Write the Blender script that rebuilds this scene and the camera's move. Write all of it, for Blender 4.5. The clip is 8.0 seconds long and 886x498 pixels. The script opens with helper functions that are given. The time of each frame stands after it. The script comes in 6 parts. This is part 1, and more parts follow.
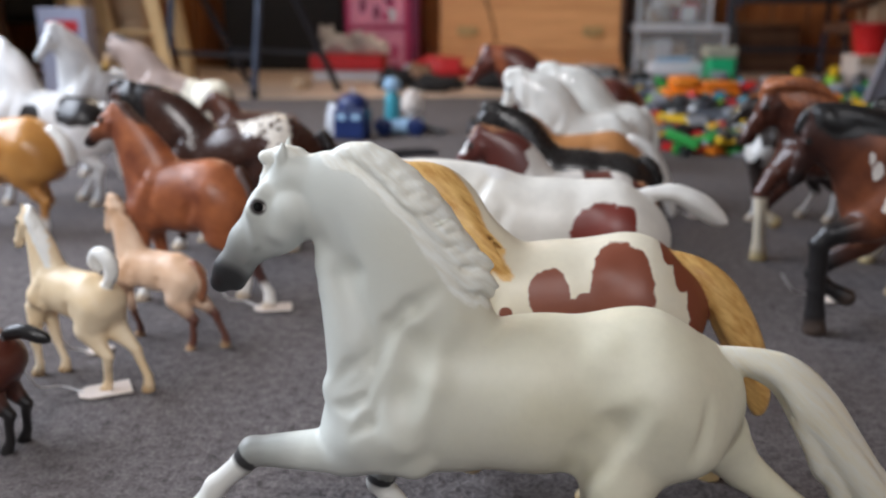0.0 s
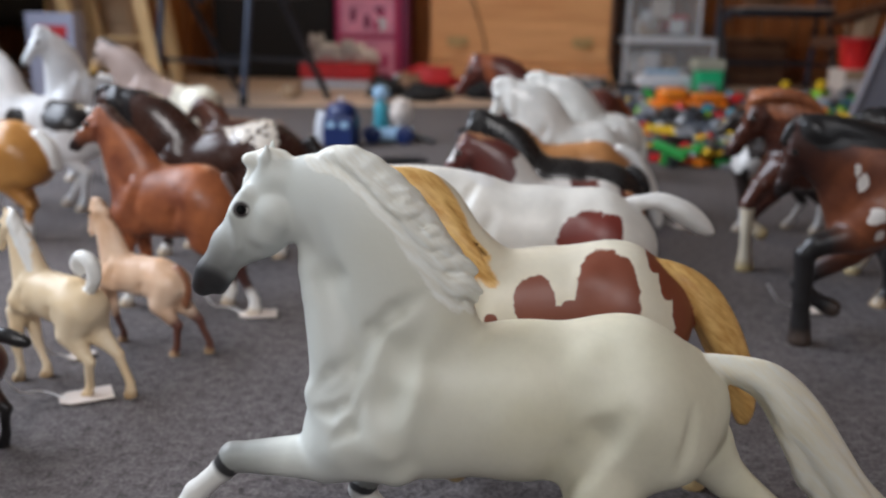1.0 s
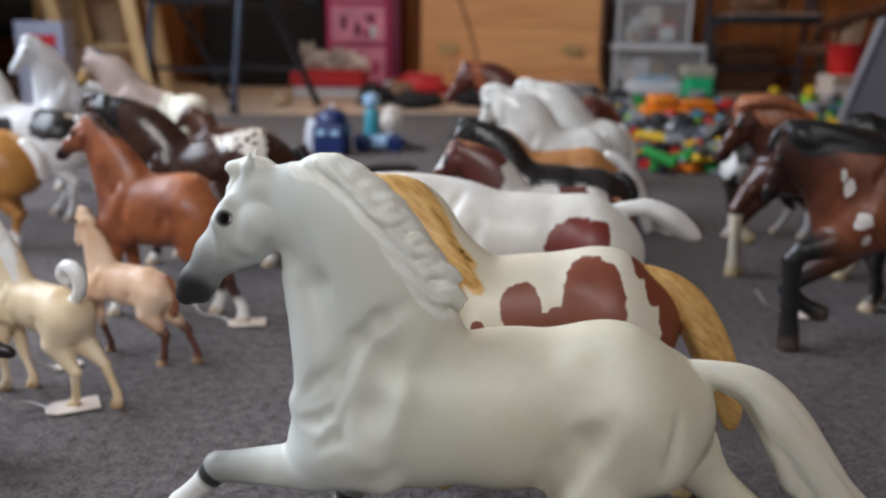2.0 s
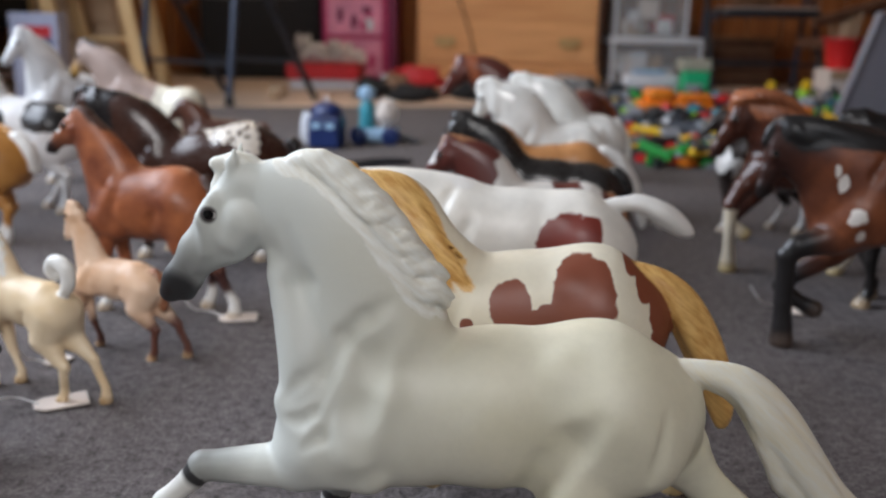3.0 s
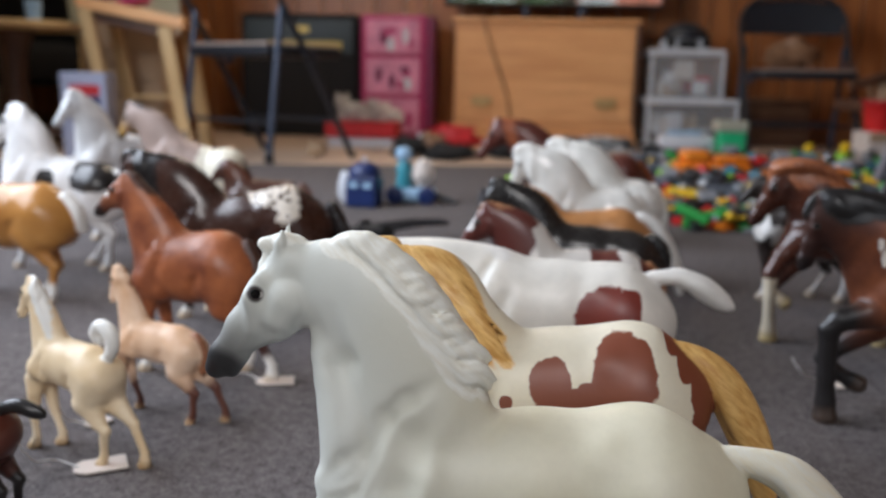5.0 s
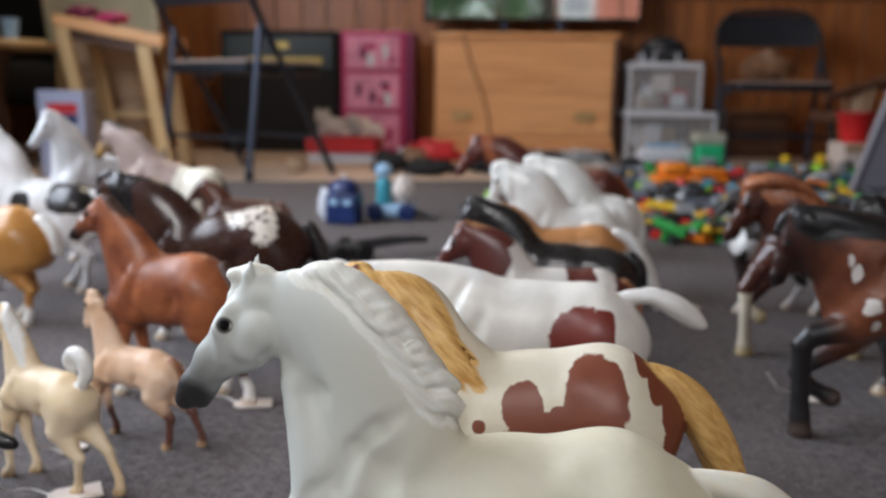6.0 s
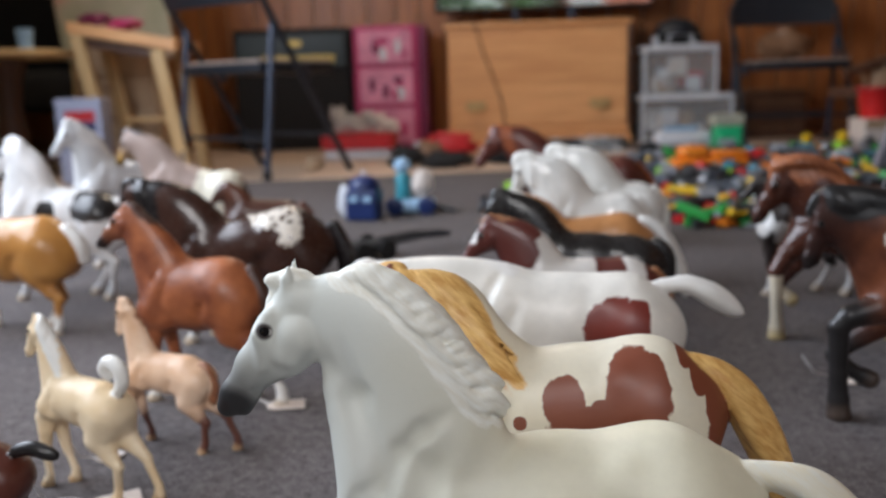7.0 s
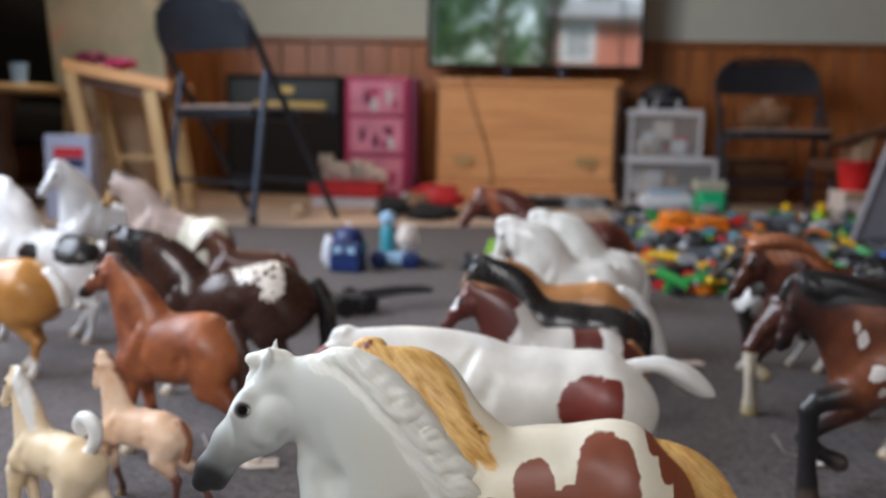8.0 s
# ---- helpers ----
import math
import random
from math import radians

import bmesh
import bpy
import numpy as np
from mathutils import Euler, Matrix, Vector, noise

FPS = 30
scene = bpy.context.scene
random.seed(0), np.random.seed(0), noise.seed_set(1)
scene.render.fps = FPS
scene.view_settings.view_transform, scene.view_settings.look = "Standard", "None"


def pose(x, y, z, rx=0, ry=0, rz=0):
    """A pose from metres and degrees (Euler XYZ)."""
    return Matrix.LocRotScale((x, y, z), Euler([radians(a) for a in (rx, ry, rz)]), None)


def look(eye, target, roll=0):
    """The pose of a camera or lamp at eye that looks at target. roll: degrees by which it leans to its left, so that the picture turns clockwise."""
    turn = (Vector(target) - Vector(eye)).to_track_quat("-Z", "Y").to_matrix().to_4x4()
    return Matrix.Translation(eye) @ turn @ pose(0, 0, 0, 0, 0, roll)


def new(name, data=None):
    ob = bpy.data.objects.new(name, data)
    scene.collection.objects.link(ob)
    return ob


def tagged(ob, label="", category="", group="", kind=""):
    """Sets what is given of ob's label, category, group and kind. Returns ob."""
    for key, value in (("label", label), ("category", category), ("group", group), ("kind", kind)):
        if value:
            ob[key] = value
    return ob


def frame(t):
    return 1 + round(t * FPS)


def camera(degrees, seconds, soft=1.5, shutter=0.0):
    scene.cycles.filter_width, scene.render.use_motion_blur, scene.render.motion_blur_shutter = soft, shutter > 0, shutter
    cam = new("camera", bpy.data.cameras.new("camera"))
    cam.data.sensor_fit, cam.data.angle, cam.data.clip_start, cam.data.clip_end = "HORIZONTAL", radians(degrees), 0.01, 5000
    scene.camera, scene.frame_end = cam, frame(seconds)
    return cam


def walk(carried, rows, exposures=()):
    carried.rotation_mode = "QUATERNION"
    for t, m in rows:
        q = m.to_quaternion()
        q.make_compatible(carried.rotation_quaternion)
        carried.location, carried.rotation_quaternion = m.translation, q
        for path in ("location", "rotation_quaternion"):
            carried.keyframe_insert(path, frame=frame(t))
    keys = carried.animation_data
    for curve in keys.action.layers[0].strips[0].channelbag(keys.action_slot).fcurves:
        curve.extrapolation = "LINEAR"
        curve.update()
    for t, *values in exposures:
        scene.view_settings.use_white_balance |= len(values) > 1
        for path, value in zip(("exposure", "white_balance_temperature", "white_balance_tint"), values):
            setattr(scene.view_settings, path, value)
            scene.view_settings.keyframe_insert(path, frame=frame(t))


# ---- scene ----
cam = camera(54.9, 8.0, soft=2.1)
PATH = [
    (0, (0.07, -0.321, 0.314), (-0.041, 1.603, -0.224), 0.2),
    (0.5, (0.071, -0.319, 0.312), (-0.026, 1.607, -0.218), 0.4),
    (1, (0.072, -0.319, 0.311), (-0.013, 1.611, -0.204), 0.9),
    (1.5, (0.074, -0.319, 0.312), (-0.003, 1.614, -0.193), 0.6),
    (2, (0.076, -0.318, 0.311), (0.008, 1.618, -0.188), 0.7),
    (3.3, (0.082, -0.312, 0.312), (0.021, 1.619, -0.205), 0.9),
    (3.5, (0.083, -0.313, 0.312), (-0.02, 1.619, -0.193), 0.4),
    (4, (0.086, -0.314, 0.324), (-0.006, 1.642, -0.084), -0.0),
    (4.5, (0.075, -0.312, 0.32), (-0.079, 1.636, -0.109), 1.2),
    (4.7, (0.075, -0.313, 0.322), (-0.076, 1.638, -0.093), 1.2),
    (6, (0.083, -0.315, 0.334), (-0.021, 1.649, -0.028), 0.7),
    (6.5, (0.085, -0.314, 0.337), (-0.007, 1.653, -0.014), 0.2),
    (7, (0.073, -0.31, 0.336), (-0.073, 1.649, -0.044), -1.7),
    (7.5, (0.076, -0.31, 0.334), (-0.044, 1.652, -0.035), -0.5),
    (8, (0.075, -0.319, 0.358), (-0.032, 1.66, 0.087), 1.1),
]
walk(cam, [(t, look(eye, target, roll)) for t, eye, target, roll in PATH],
     exposures=[(0, 0.17), (0.5, 0.04), (1.5, -0.02), (3.5, 0.04), (4.5, 0.09), (6.5, 0.09), (8, 0.17)])
cam.data.dof.use_dof = True
cam.data.dof.focus_distance = 0.44
cam.data.dof.aperture_fstop = 6.6

# ---- world, daylight, exposure ----
world = bpy.data.worlds.new("sky")
scene.world = world
world.use_nodes = True
wn = world.node_tree
sky = wn.nodes.new("ShaderNodeTexSky")
sky.sky_type = "NISHITA"
sky.sun_disc = False
sky.sun_elevation, sky.sun_rotation = radians(38), radians(150)
wn.links.new(sky.outputs[0], wn.nodes["Background"].inputs[0])
wn.nodes["Background"].inputs[1].default_value = 0.15
sun_data = bpy.data.lights.new("sun", "SUN")
sun_data.energy, sun_data.angle, sun_data.color = 5.0, radians(10), (1.0, 0.96, 0.9)
sun = new("sun", sun_data)
sun.matrix_world = look((0, 0, 10), (-1, -6, 2))
WIN = (-0.85, 2.15, 0.75, 2.56)          # window in the wall behind: x0, x1, z0, z1
win_data = bpy.data.lights.new("window_light", "AREA")
win_data.shape, win_data.size, win_data.size_y = "RECTANGLE", 1.3, 0.34
win_data.energy, win_data.color = 3.2, (0.99, 0.96, 0.96)
win_data.spread = radians(40)
win_light = new("window_light", win_data)
win_light.matrix_world = look((-0.18, -2.74, 2.37), (-0.45, 0.3, 0.15))
side_data = bpy.data.lights.new("side_window_light", "AREA")
side_data.shape, side_data.size, side_data.size_y = "RECTANGLE", 2.2, 1.2
side_data.energy, side_data.color = 86, (0.80, 0.87, 1.0)
side_light = new("side_window_light", side_data)
side_light.matrix_world = look((-1.69, 0.95, 1.45), (0.0, 1.15, 0.5))
# unseen warm point lamp, added to brighten the far wall and chest
lamp_data = bpy.data.lights.new("far_wall_fill", "POINT")
lamp_data.energy, lamp_data.color, lamp_data.shadow_soft_size = 39, (1.0, 0.82, 0.62), 0.12
lamp_light = new("far_wall_fill", lamp_data)
lamp_light.location = (-0.45, 3.05, 2.3)


# ---- materials ----
def nodes_of(name):
    m = bpy.data.materials.new(name)
    m.use_nodes = True
    return m, m.node_tree, m.node_tree.nodes["Principled BSDF"]


def add(nt, kind, **values):
    n = nt.nodes.new(kind)
    for key, v in values.items():
        if key in n.inputs:
            n.inputs[key].default_value = v
    return n


def math_node(nt, op, a, b=None, clamp=False):
    n = nt.nodes.new("ShaderNodeMath")
    n.operation, n.use_clamp = op, clamp
    for i, v in enumerate((a, b)):
        if v is None:
            continue
        if isinstance(v, (int, float)):
            n.inputs[i].default_value = v
        else:
            nt.links.new(v, n.inputs[i])
    return n.outputs[0]


def mix(nt, fac, a, b):
    n = nt.nodes.new("ShaderNodeMix")
    n.data_type = "RGBA"
    for i, v in ((0, fac), (6, a), (7, b)):
        if isinstance(v, (int, float)):
            n.inputs[i].default_value = v
        elif isinstance(v, tuple):
            n.inputs[i].default_value = (*v[:3], 1)
        else:
            nt.links.new(v, n.inputs[i])
    return n.outputs[2]


def noise_out(nt, vec, scale, detail=3.0, rough=0.55):
    n = add(nt, "ShaderNodeTexNoise", Scale=scale, Detail=detail, Roughness=rough)
    if vec is not None:
        nt.links.new(vec, n.inputs["Vector"])
    return n.outputs["Fac"]


def ramp(nt, fac, lo, hi):
    n = nt.nodes.new("ShaderNodeMapRange")
    n.inputs[1].default_value, n.inputs[2].default_value = lo, hi
    nt.links.new(fac, n.inputs[0])
    return n.outputs[0]


def bump(nt, bsdf, height, strength, distance=0.002):
    n = add(nt, "ShaderNodeBump", Strength=strength, Distance=distance)
    nt.links.new(height, n.inputs["Height"])
    nt.links.new(n.outputs[0], bsdf.inputs["Normal"])


def obj_vec(nt, scale=(1, 1, 1)):
    tc = nt.nodes.new("ShaderNodeTexCoord")
    mp = nt.nodes.new("ShaderNodeMapping")
    mp.inputs["Scale"].default_value = scale
    nt.links.new(tc.outputs["Object"], mp.inputs["Vector"])
    return mp.outputs[0]


def plain(name, col, rough=0.5, metal=0.0, vary=0.15, scale=30.0, relief=0.0, spread=(1, 1, 1)):
    """A painted, moulded or woven surface with mottling at two scales."""
    m, nt, b = nodes_of(name)
    v = obj_vec(nt, spread)
    n1, n2 = noise_out(nt, v, scale, 4), noise_out(nt, v, scale * 0.13, 2)
    fac = math_node(nt, "ADD", math_node(nt, "MULTIPLY", n1, 0.5), math_node(nt, "MULTIPLY", n2, 0.5))
    dark, light = tuple(c * (1 - vary) for c in col), tuple(min(1, c * (1 + vary)) for c in col)
    nt.links.new(mix(nt, ramp(nt, fac, 0.3, 0.7), dark, light), b.inputs["Base Color"])
    b.inputs["Metallic"].default_value = metal
    nt.links.new(ramp(nt, n1, -1.0 + rough * 0, 1.0), b.inputs["Roughness"])
    rr = math_node(nt, "ADD", math_node(nt, "MULTIPLY", n1, 0.16), rough - 0.08)
    nt.links.new(rr, b.inputs["Roughness"])
    if relief:
        bump(nt, b, n1, relief, 0.003)
    return m


def wood(name, light, dark, grain=(3, 40, 40), rough=0.45, knots=True):
    """Grain lines run along the first axis of low scale."""
    m, nt, b = nodes_of(name)
    v = obj_vec(nt, grain)
    info = nt.nodes.new("ShaderNodeObjectInfo")
    shift = nt.nodes.new("ShaderNodeVectorMath")
    shift.operation = "ADD"
    nt.links.new(v, shift.inputs[0])
    comb = nt.nodes.new("ShaderNodeCombineXYZ")
    for i in range(3):
        nt.links.new(math_node(nt, "MULTIPLY", info.outputs["Random"], 17.0 + 9 * i), comb.inputs[i])
    nt.links.new(comb.outputs[0], shift.inputs[1])
    n1 = noise_out(nt, shift.outputs[0], 1.0, 6, 0.65)
    n2 = noise_out(nt, shift.outputs[0], 0.22, 2)
    col = mix(nt, ramp(nt, n1, 0.3, 0.72), dark, light)
    col = mix(nt, math_node(nt, "MULTIPLY", ramp(nt, n2, 0.45, 0.8), 0.45), col, dark)
    if knots:
        vor = add(nt, "ShaderNodeTexVoronoi", Scale=0.35)
        nt.links.new(shift.outputs[0], vor.inputs["Vector"])
        col = mix(nt, math_node(nt, "MULTIPLY", ramp(nt, vor.outputs["Distance"], 0.16, 0.05), 0.6), col, tuple(c * 0.45 for c in dark))
    nt.links.new(col, b.inputs["Base Color"])
    b.inputs["Roughness"].default_value = rough
    bump(nt, b, n1, 0.15, 0.002)
    return m


def carpet_material():
    m, nt, b = nodes_of("grey_carpet")
    v = obj_vec(nt)
    fine, mid, big = noise_out(nt, v, 300, 2, 0.75), noise_out(nt, v, 90, 3), noise_out(nt, v, 2.2, 3)
    f = math_node(nt, "ADD", math_node(nt, "MULTIPLY", fine, 0.6), math_node(nt, "MULTIPLY", mid, 0.4))
    col = mix(nt, ramp(nt, f, 0.38, 0.63), (0.036, 0.029, 0.029), (0.176, 0.155, 0.153))
    col = mix(nt, math_node(nt, "MULTIPLY", ramp(nt, big, 0.4, 0.7), 0.3), col, (0.085, 0.068, 0.063))
    nt.links.new(col, b.inputs["Base Color"])
    b.inputs["Roughness"].default_value = 0.95
    bump(nt, b, f, 0.9, 0.004)
    return m


def glassy(name, tint=(0.9, 0.93, 0.95), rough=0.12, alpha=0.35):
    m, nt, b = nodes_of(name)
    b.inputs["Base Color"].default_value = (*tint, 1)
    b.inputs["Roughness"].default_value = rough
    b.inputs["Alpha"].default_value = alpha
    return m


M = dict(
    carpet=carpet_material(),
    hard_floor=plain("beige_sheet_floor", (0.55, 0.40, 0.29), 0.5, vary=0.12, scale=14),
    wall_paint=plain("sage_wall_paint", (0.43, 0.46, 0.42), 0.8, vary=0.05, scale=60, relief=0.1),
    ceiling=plain("ceiling_paint", (0.42, 0.39, 0.36), 0.9, vary=0.05, relief=0.2),
    panelling=wood("knotty_pine_panelling", (0.46, 0.172, 0.054), (0.21, 0.07, 0.023), (22, 22, 2.2), 0.4),
    rail=wood("dark_rail_wood", (0.30, 0.13, 0.05), (0.17, 0.065, 0.025), (2, 30, 30), 0.4, False),
    pine=wood("orange_pine", (0.86, 0.47, 0.21), (0.62, 0.285, 0.11), (2.2, 26, 26), 0.38),
    pale_wood=wood("pale_birch", (0.66, 0.45, 0.22), (0.50, 0.31, 0.13), (12, 12, 3), 0.5, False),
    dark_wood=wood("dark_walnut", (0.14, 0.062, 0.034), (0.06, 0.027, 0.016), (14, 14, 3), 0.35, False),
    black_metal=plain("black_painted_steel", (0.010, 0.013, 0.020), 0.5, 0.0, 0.3, 40),
    blue_steel=plain("slate_painted_steel", (0.05, 0.062, 0.092), 0.32, 0.35, 0.2, 50),
    black=plain("black_vinyl", (0.007, 0.006, 0.006), 0.85, vary=0.3, relief=0.2),
    vinyl_tan=plain("tan_seat_vinyl", (0.42, 0.33, 0.28), 0.5, vary=0.15),
    pink=plain("magenta_plastic", (0.44, 0.035, 0.125), 0.35, vary=0.15),
    pink_light=plain("pale_pink_print", (0.66, 0.24, 0.36), 0.5, vary=0.4, scale=55),
    pink_dark=plain("plum_side", (0.17, 0.014, 0.06), 0.4),
    red=plain("red_fabric", (0.50, 0.012, 0.018), 0.6, vary=0.25),
    bright_red=plain("bright_red_plastic", (0.62, 0.02, 0.02), 0.35),
    white_plastic=plain("white_plastic", (0.60, 0.62, 0.66), 0.4, vary=0.06),
    clear=glassy("clear_plastic", (0.75, 0.8, 0.82), 0.15, 0.14),
    grey=plain("grey_plush", (0.50, 0.47, 0.45), 0.9, vary=0.3, scale=80, relief=0.5),
    grey_panel=plain("grey_mauve_panel", (0.22, 0.21, 0.24), 0.5, vary=0.1),
    green=plain("green_plastic", (0.02, 0.50, 0.21), 0.35),
    orange=plain("orange_plastic", (0.85, 0.22, 0.015), 0.35),
    navy=plain("navy_plastic", (0.008, 0.022, 0.10), 0.35, vary=0.15),
    pale_blue=plain("pale_blue_cloth", (0.30, 0.46, 0.62), 0.7, vary=0.2),
    teal=plain("teal_plastic", (0.03, 0.26, 0.33), 0.45),
    cardboard=plain("brown_cardboard", (0.40, 0.27, 0.165), 0.85, vary=0.12, scale=20),
    brown=plain("brown_side", (0.20, 0.10, 0.05), 0.6, vary=0.2),
    tag=plain("paper_tag", (0.66, 0.58, 0.52), 0.7, vary=0.06),
    string=plain("white_string", (0.7, 0.68, 0.66), 0.8),
    gold=plain("gold_lettering", (0.45, 0.31, 0.08), 0.35, 0.4),
    brass=plain("brass", (0.52, 0.36, 0.16), 0.5, 0.4),
    brick_red=plain("red_brick_wall", (0.40, 0.13, 0.09), 0.9, vary=0.25, scale=8),
    roof=plain("grey_shingle", (0.25, 0.25, 0.27), 0.9, vary=0.2),
    grass=plain("lawn", (0.07, 0.13, 0.03), 0.9, vary=0.3, scale=3),
    leaf=plain("leaf", (0.10, 0.20, 0.07), 0.6, vary=0.4, scale=6),
    bark=plain("bark", (0.12, 0.08, 0.05), 0.9, vary=0.3),
)
m, nt, b = nodes_of("black_screen")
b.inputs["Base Color"].default_value = (0.78, 0.83, 0.84, 1)
b.inputs["Metallic"].default_value = 1.0
b.inputs["Roughness"].default_value = 0.05
M["screen"] = m


# ---- mesh helpers ----
BOXY = []            # bodies with flat faces, whose bevels stay crisp


def part(name, bm, material, parent=None, label="", at=None, smooth=True):
    """Links a bmesh as one mesh object under a thing or a part."""
    crisp = any(bm is k for k in BOXY)
    BOXY.clear()
    me = bpy.data.meshes.new(name)
    bm.to_mesh(me)
    bm.free()
    for p in me.polygons:
        p.use_smooth = smooth
    if material is not None:
        me.materials.append(M[material] if isinstance(material, str) else material)
    if smooth:
        me.set_sharp_from_angle(angle=radians(16 if crisp else 38))
    ob = new(name, me)
    if parent is not None:
        ob.parent = parent
    if at is not None:
        ob.matrix_basis = at
    if label:
        tagged(ob, label)
    return ob


def thing(name, at, label, category, group="", kind=""):
    ob = new(name)
    ob.empty_display_size = 0.05
    ob.matrix_basis = at
    return tagged(ob, label, category, group, kind)


def box(x0, x1, y0, y1, z0, z1, bevel=0.0, seg=2, into=None):
    bm = into or bmesh.new()
    res = bmesh.ops.create_cube(bm, size=1)
    for v in res["verts"]:
        v.co = Vector((x0 + (v.co.x + 0.5) * (x1 - x0), y0 + (v.co.y + 0.5) * (y1 - y0), z0 + (v.co.z + 0.5) * (z1 - z0)))
    if bevel:
        edges = list({e for v in res["verts"] for e in v.link_edges})
        bmesh.ops.bevel(bm, geom=edges, offset=bevel, segments=seg, affect="EDGES", profile=0.5)
    BOXY.append(bm)
    return bm


def tube(points, radius, sides=10, into=None, cap=True):
    """A round bar along points; radius is one number or one for each point."""
    bm = into or bmesh.new()
    pts = [Vector(p) for p in points]
    rs = radius if isinstance(radius, (list, tuple)) else [radius] * len(pts)
    rings, side = [], None
    for i, p in enumerate(pts):
        d = (pts[min(i + 1, len(pts) - 1)] - pts[max(i - 1, 0)]).normalized()
        if side is None:
            side = d.orthogonal().normalized()
        side = (side - d * side.dot(d)).normalized()
        up = d.cross(side)
        rings.append([bm.verts.new(p + rs[i] * (math.cos(a) * side + math.sin(a) * up)) for a in [2 * math.pi * k / sides for k in range(sides)]])
    for r0, r1 in zip(rings, rings[1:]):
        for k in range(sides):
            bm.faces.new((r0[k], r0[(k + 1) % sides], r1[(k + 1) % sides], r1[k]))
    if cap:
        bm.faces.new(rings[0][::-1])
        bm.faces.new(rings[-1])
    return bm


def curve_pts(points, n=6):
    """Points of a smooth curve through the given ones."""
    p = [Vector(points[0])] + [Vector(q) for q in points] + [Vector(points[-1])]
    out = []
    for i in range(1, len(p) - 2):
        for k in range(n):
            t = k / n
            out.append(0.5 * (2 * p[i] + (p[i + 1] - p[i - 1]) * t + (2 * p[i - 1] - 5 * p[i] + 4 * p[i + 1] - p[i + 2]) * t * t + (3 * p[i] - p[i - 1] - 3 * p[i + 1] + p[i + 2]) * t ** 3))
    return out + [p[-2]]


def ball(center, radii, into=None, seg=16, jitter=0.0):
    bm = into or bmesh.new()
    res = bmesh.ops.create_uvsphere(bm, u_segments=seg, v_segments=max(6, seg // 2), radius=1)
    for v in res["verts"]:
        j = 1 + jitter * noise.noise(v.co * 2.3 + Vector(center) * 9)
        v.co = Vector((center[0] + v.co.x * radii[0] * j, center[1] + v.co.y * radii[1] * j, center[2] + v.co.z * radii[2] * j))
    return bm


def lathe(profile, sides=20, into=None, center=(0, 0, 0)):
    """A turned body: profile is (radius, height) from bottom to top."""
    bm = into or bmesh.new()
    rings = [[bm.verts.new((center[0] + r * math.cos(a), center[1] + r * math.sin(a), center[2] + z)) for a in [2 * math.pi * k / sides for k in range(sides)]] for r, z in profile]
    for r0, r1 in zip(rings, rings[1:]):
        for k in range(sides):
            bm.faces.new((r0[k], r0[(k + 1) % sides], r1[(k + 1) % sides], r1[k]))
    bm.faces.new(rings[0][::-1])
    bm.faces.new(rings[-1])
    return bm


def CARPET_EDGE(x):
    """Where the carpet ends and the smooth floor begins."""
    return 2.97 + 0.2 * min(x, 0.6)


# ---- the room ----
X0, X1, Y0, Y1, TOP = -2.95, 3.2, -2.8, 4.75, 2.6
tagged(part("floor", box(X0, X1, Y0, Y1, -0.12, -0.004), "hard_floor", smooth=False), "beige smooth sheet floor along the wall", "floor", kind="structure")
bm = bmesh.new()
N = 70
grid = [[bm.verts.new((X0 + 0.02 + (X1 - X0 - 0.04) * i / N, Y0 + 0.02 + (CARPET_EDGE(X0 + (X1 - X0) * i / N) - Y0 - 0.02) * j / N, 0.0012 * noise.noise(Vector((i * 0.7, j * 0.7, 0))))) for j in range(N + 1)] for i in range(N + 1)]
for i in range(N):
    for j in range(N):
        bm.faces.new((grid[i][j], grid[i + 1][j], grid[i + 1][j + 1], grid[i][j + 1]))
tagged(part("carpet", bm, "carpet"), "worn grey-brown low pile carpet", "carpet", kind="structure")
tagged(part("ceiling", box(X0, X1, Y0, Y1, TOP, TOP + 0.1), "ceiling", smooth=False), "off-white painted ceiling", "ceiling", kind="structure")
tagged(part("wall_north", box(X0 - 0.15, X1 + 0.15, Y1, Y1 + 0.15, -0.12, TOP), "wall_paint", smooth=False), "grey-green painted wall above pine panelling", "wall", kind="structure")
SW = (-0.25, 2.15, 0.75, 2.2)             # side window: y0, y1, z0, z1
BAY, BAY_END = -1.78, 2.32                # unseen jut up to here, added to bring the side light nearer
tagged(part("wall_west", box(X0 - 0.15, X0, BAY_END, Y1, -0.12, TOP), "wall_paint", smooth=False), "grey-green painted side wall", "wall", kind="structure")
tagged(part("wall_return", box(X0 - 0.15, BAY, BAY_END - 0.13, BAY_END - 0.002, -0.12, TOP), "wall_paint", smooth=False), "unseen grey-green wall corner, added to close the jut", "wall", kind="structure")
bm = box(BAY - 0.13, BAY, Y0, SW[0], -0.12, TOP)
box(BAY - 0.13, BAY, SW[1], BAY_END - 0.132, -0.12, TOP, into=bm)
box(BAY - 0.13, BAY, SW[0], SW[1], -0.12, SW[2], into=bm)
box(BAY - 0.13, BAY, SW[0], SW[1], SW[3], TOP, into=bm)
tagged(part("wall_bay", bm, "wall_paint", smooth=False), "unseen grey-green wall with a side window, added nearer the horses", "wall", kind="structure")
# unseen wall, panelled dark to cut and warm the light it bounces
tagged(part("wall_east", box(X1, X1 + 0.15, Y0, Y1, -0.12, TOP), "panelling", smooth=False), "unseen side wall, panelled brown to darken its bounce", "wall", kind="structure")
wx0, wx1, wz0, wz1 = WIN
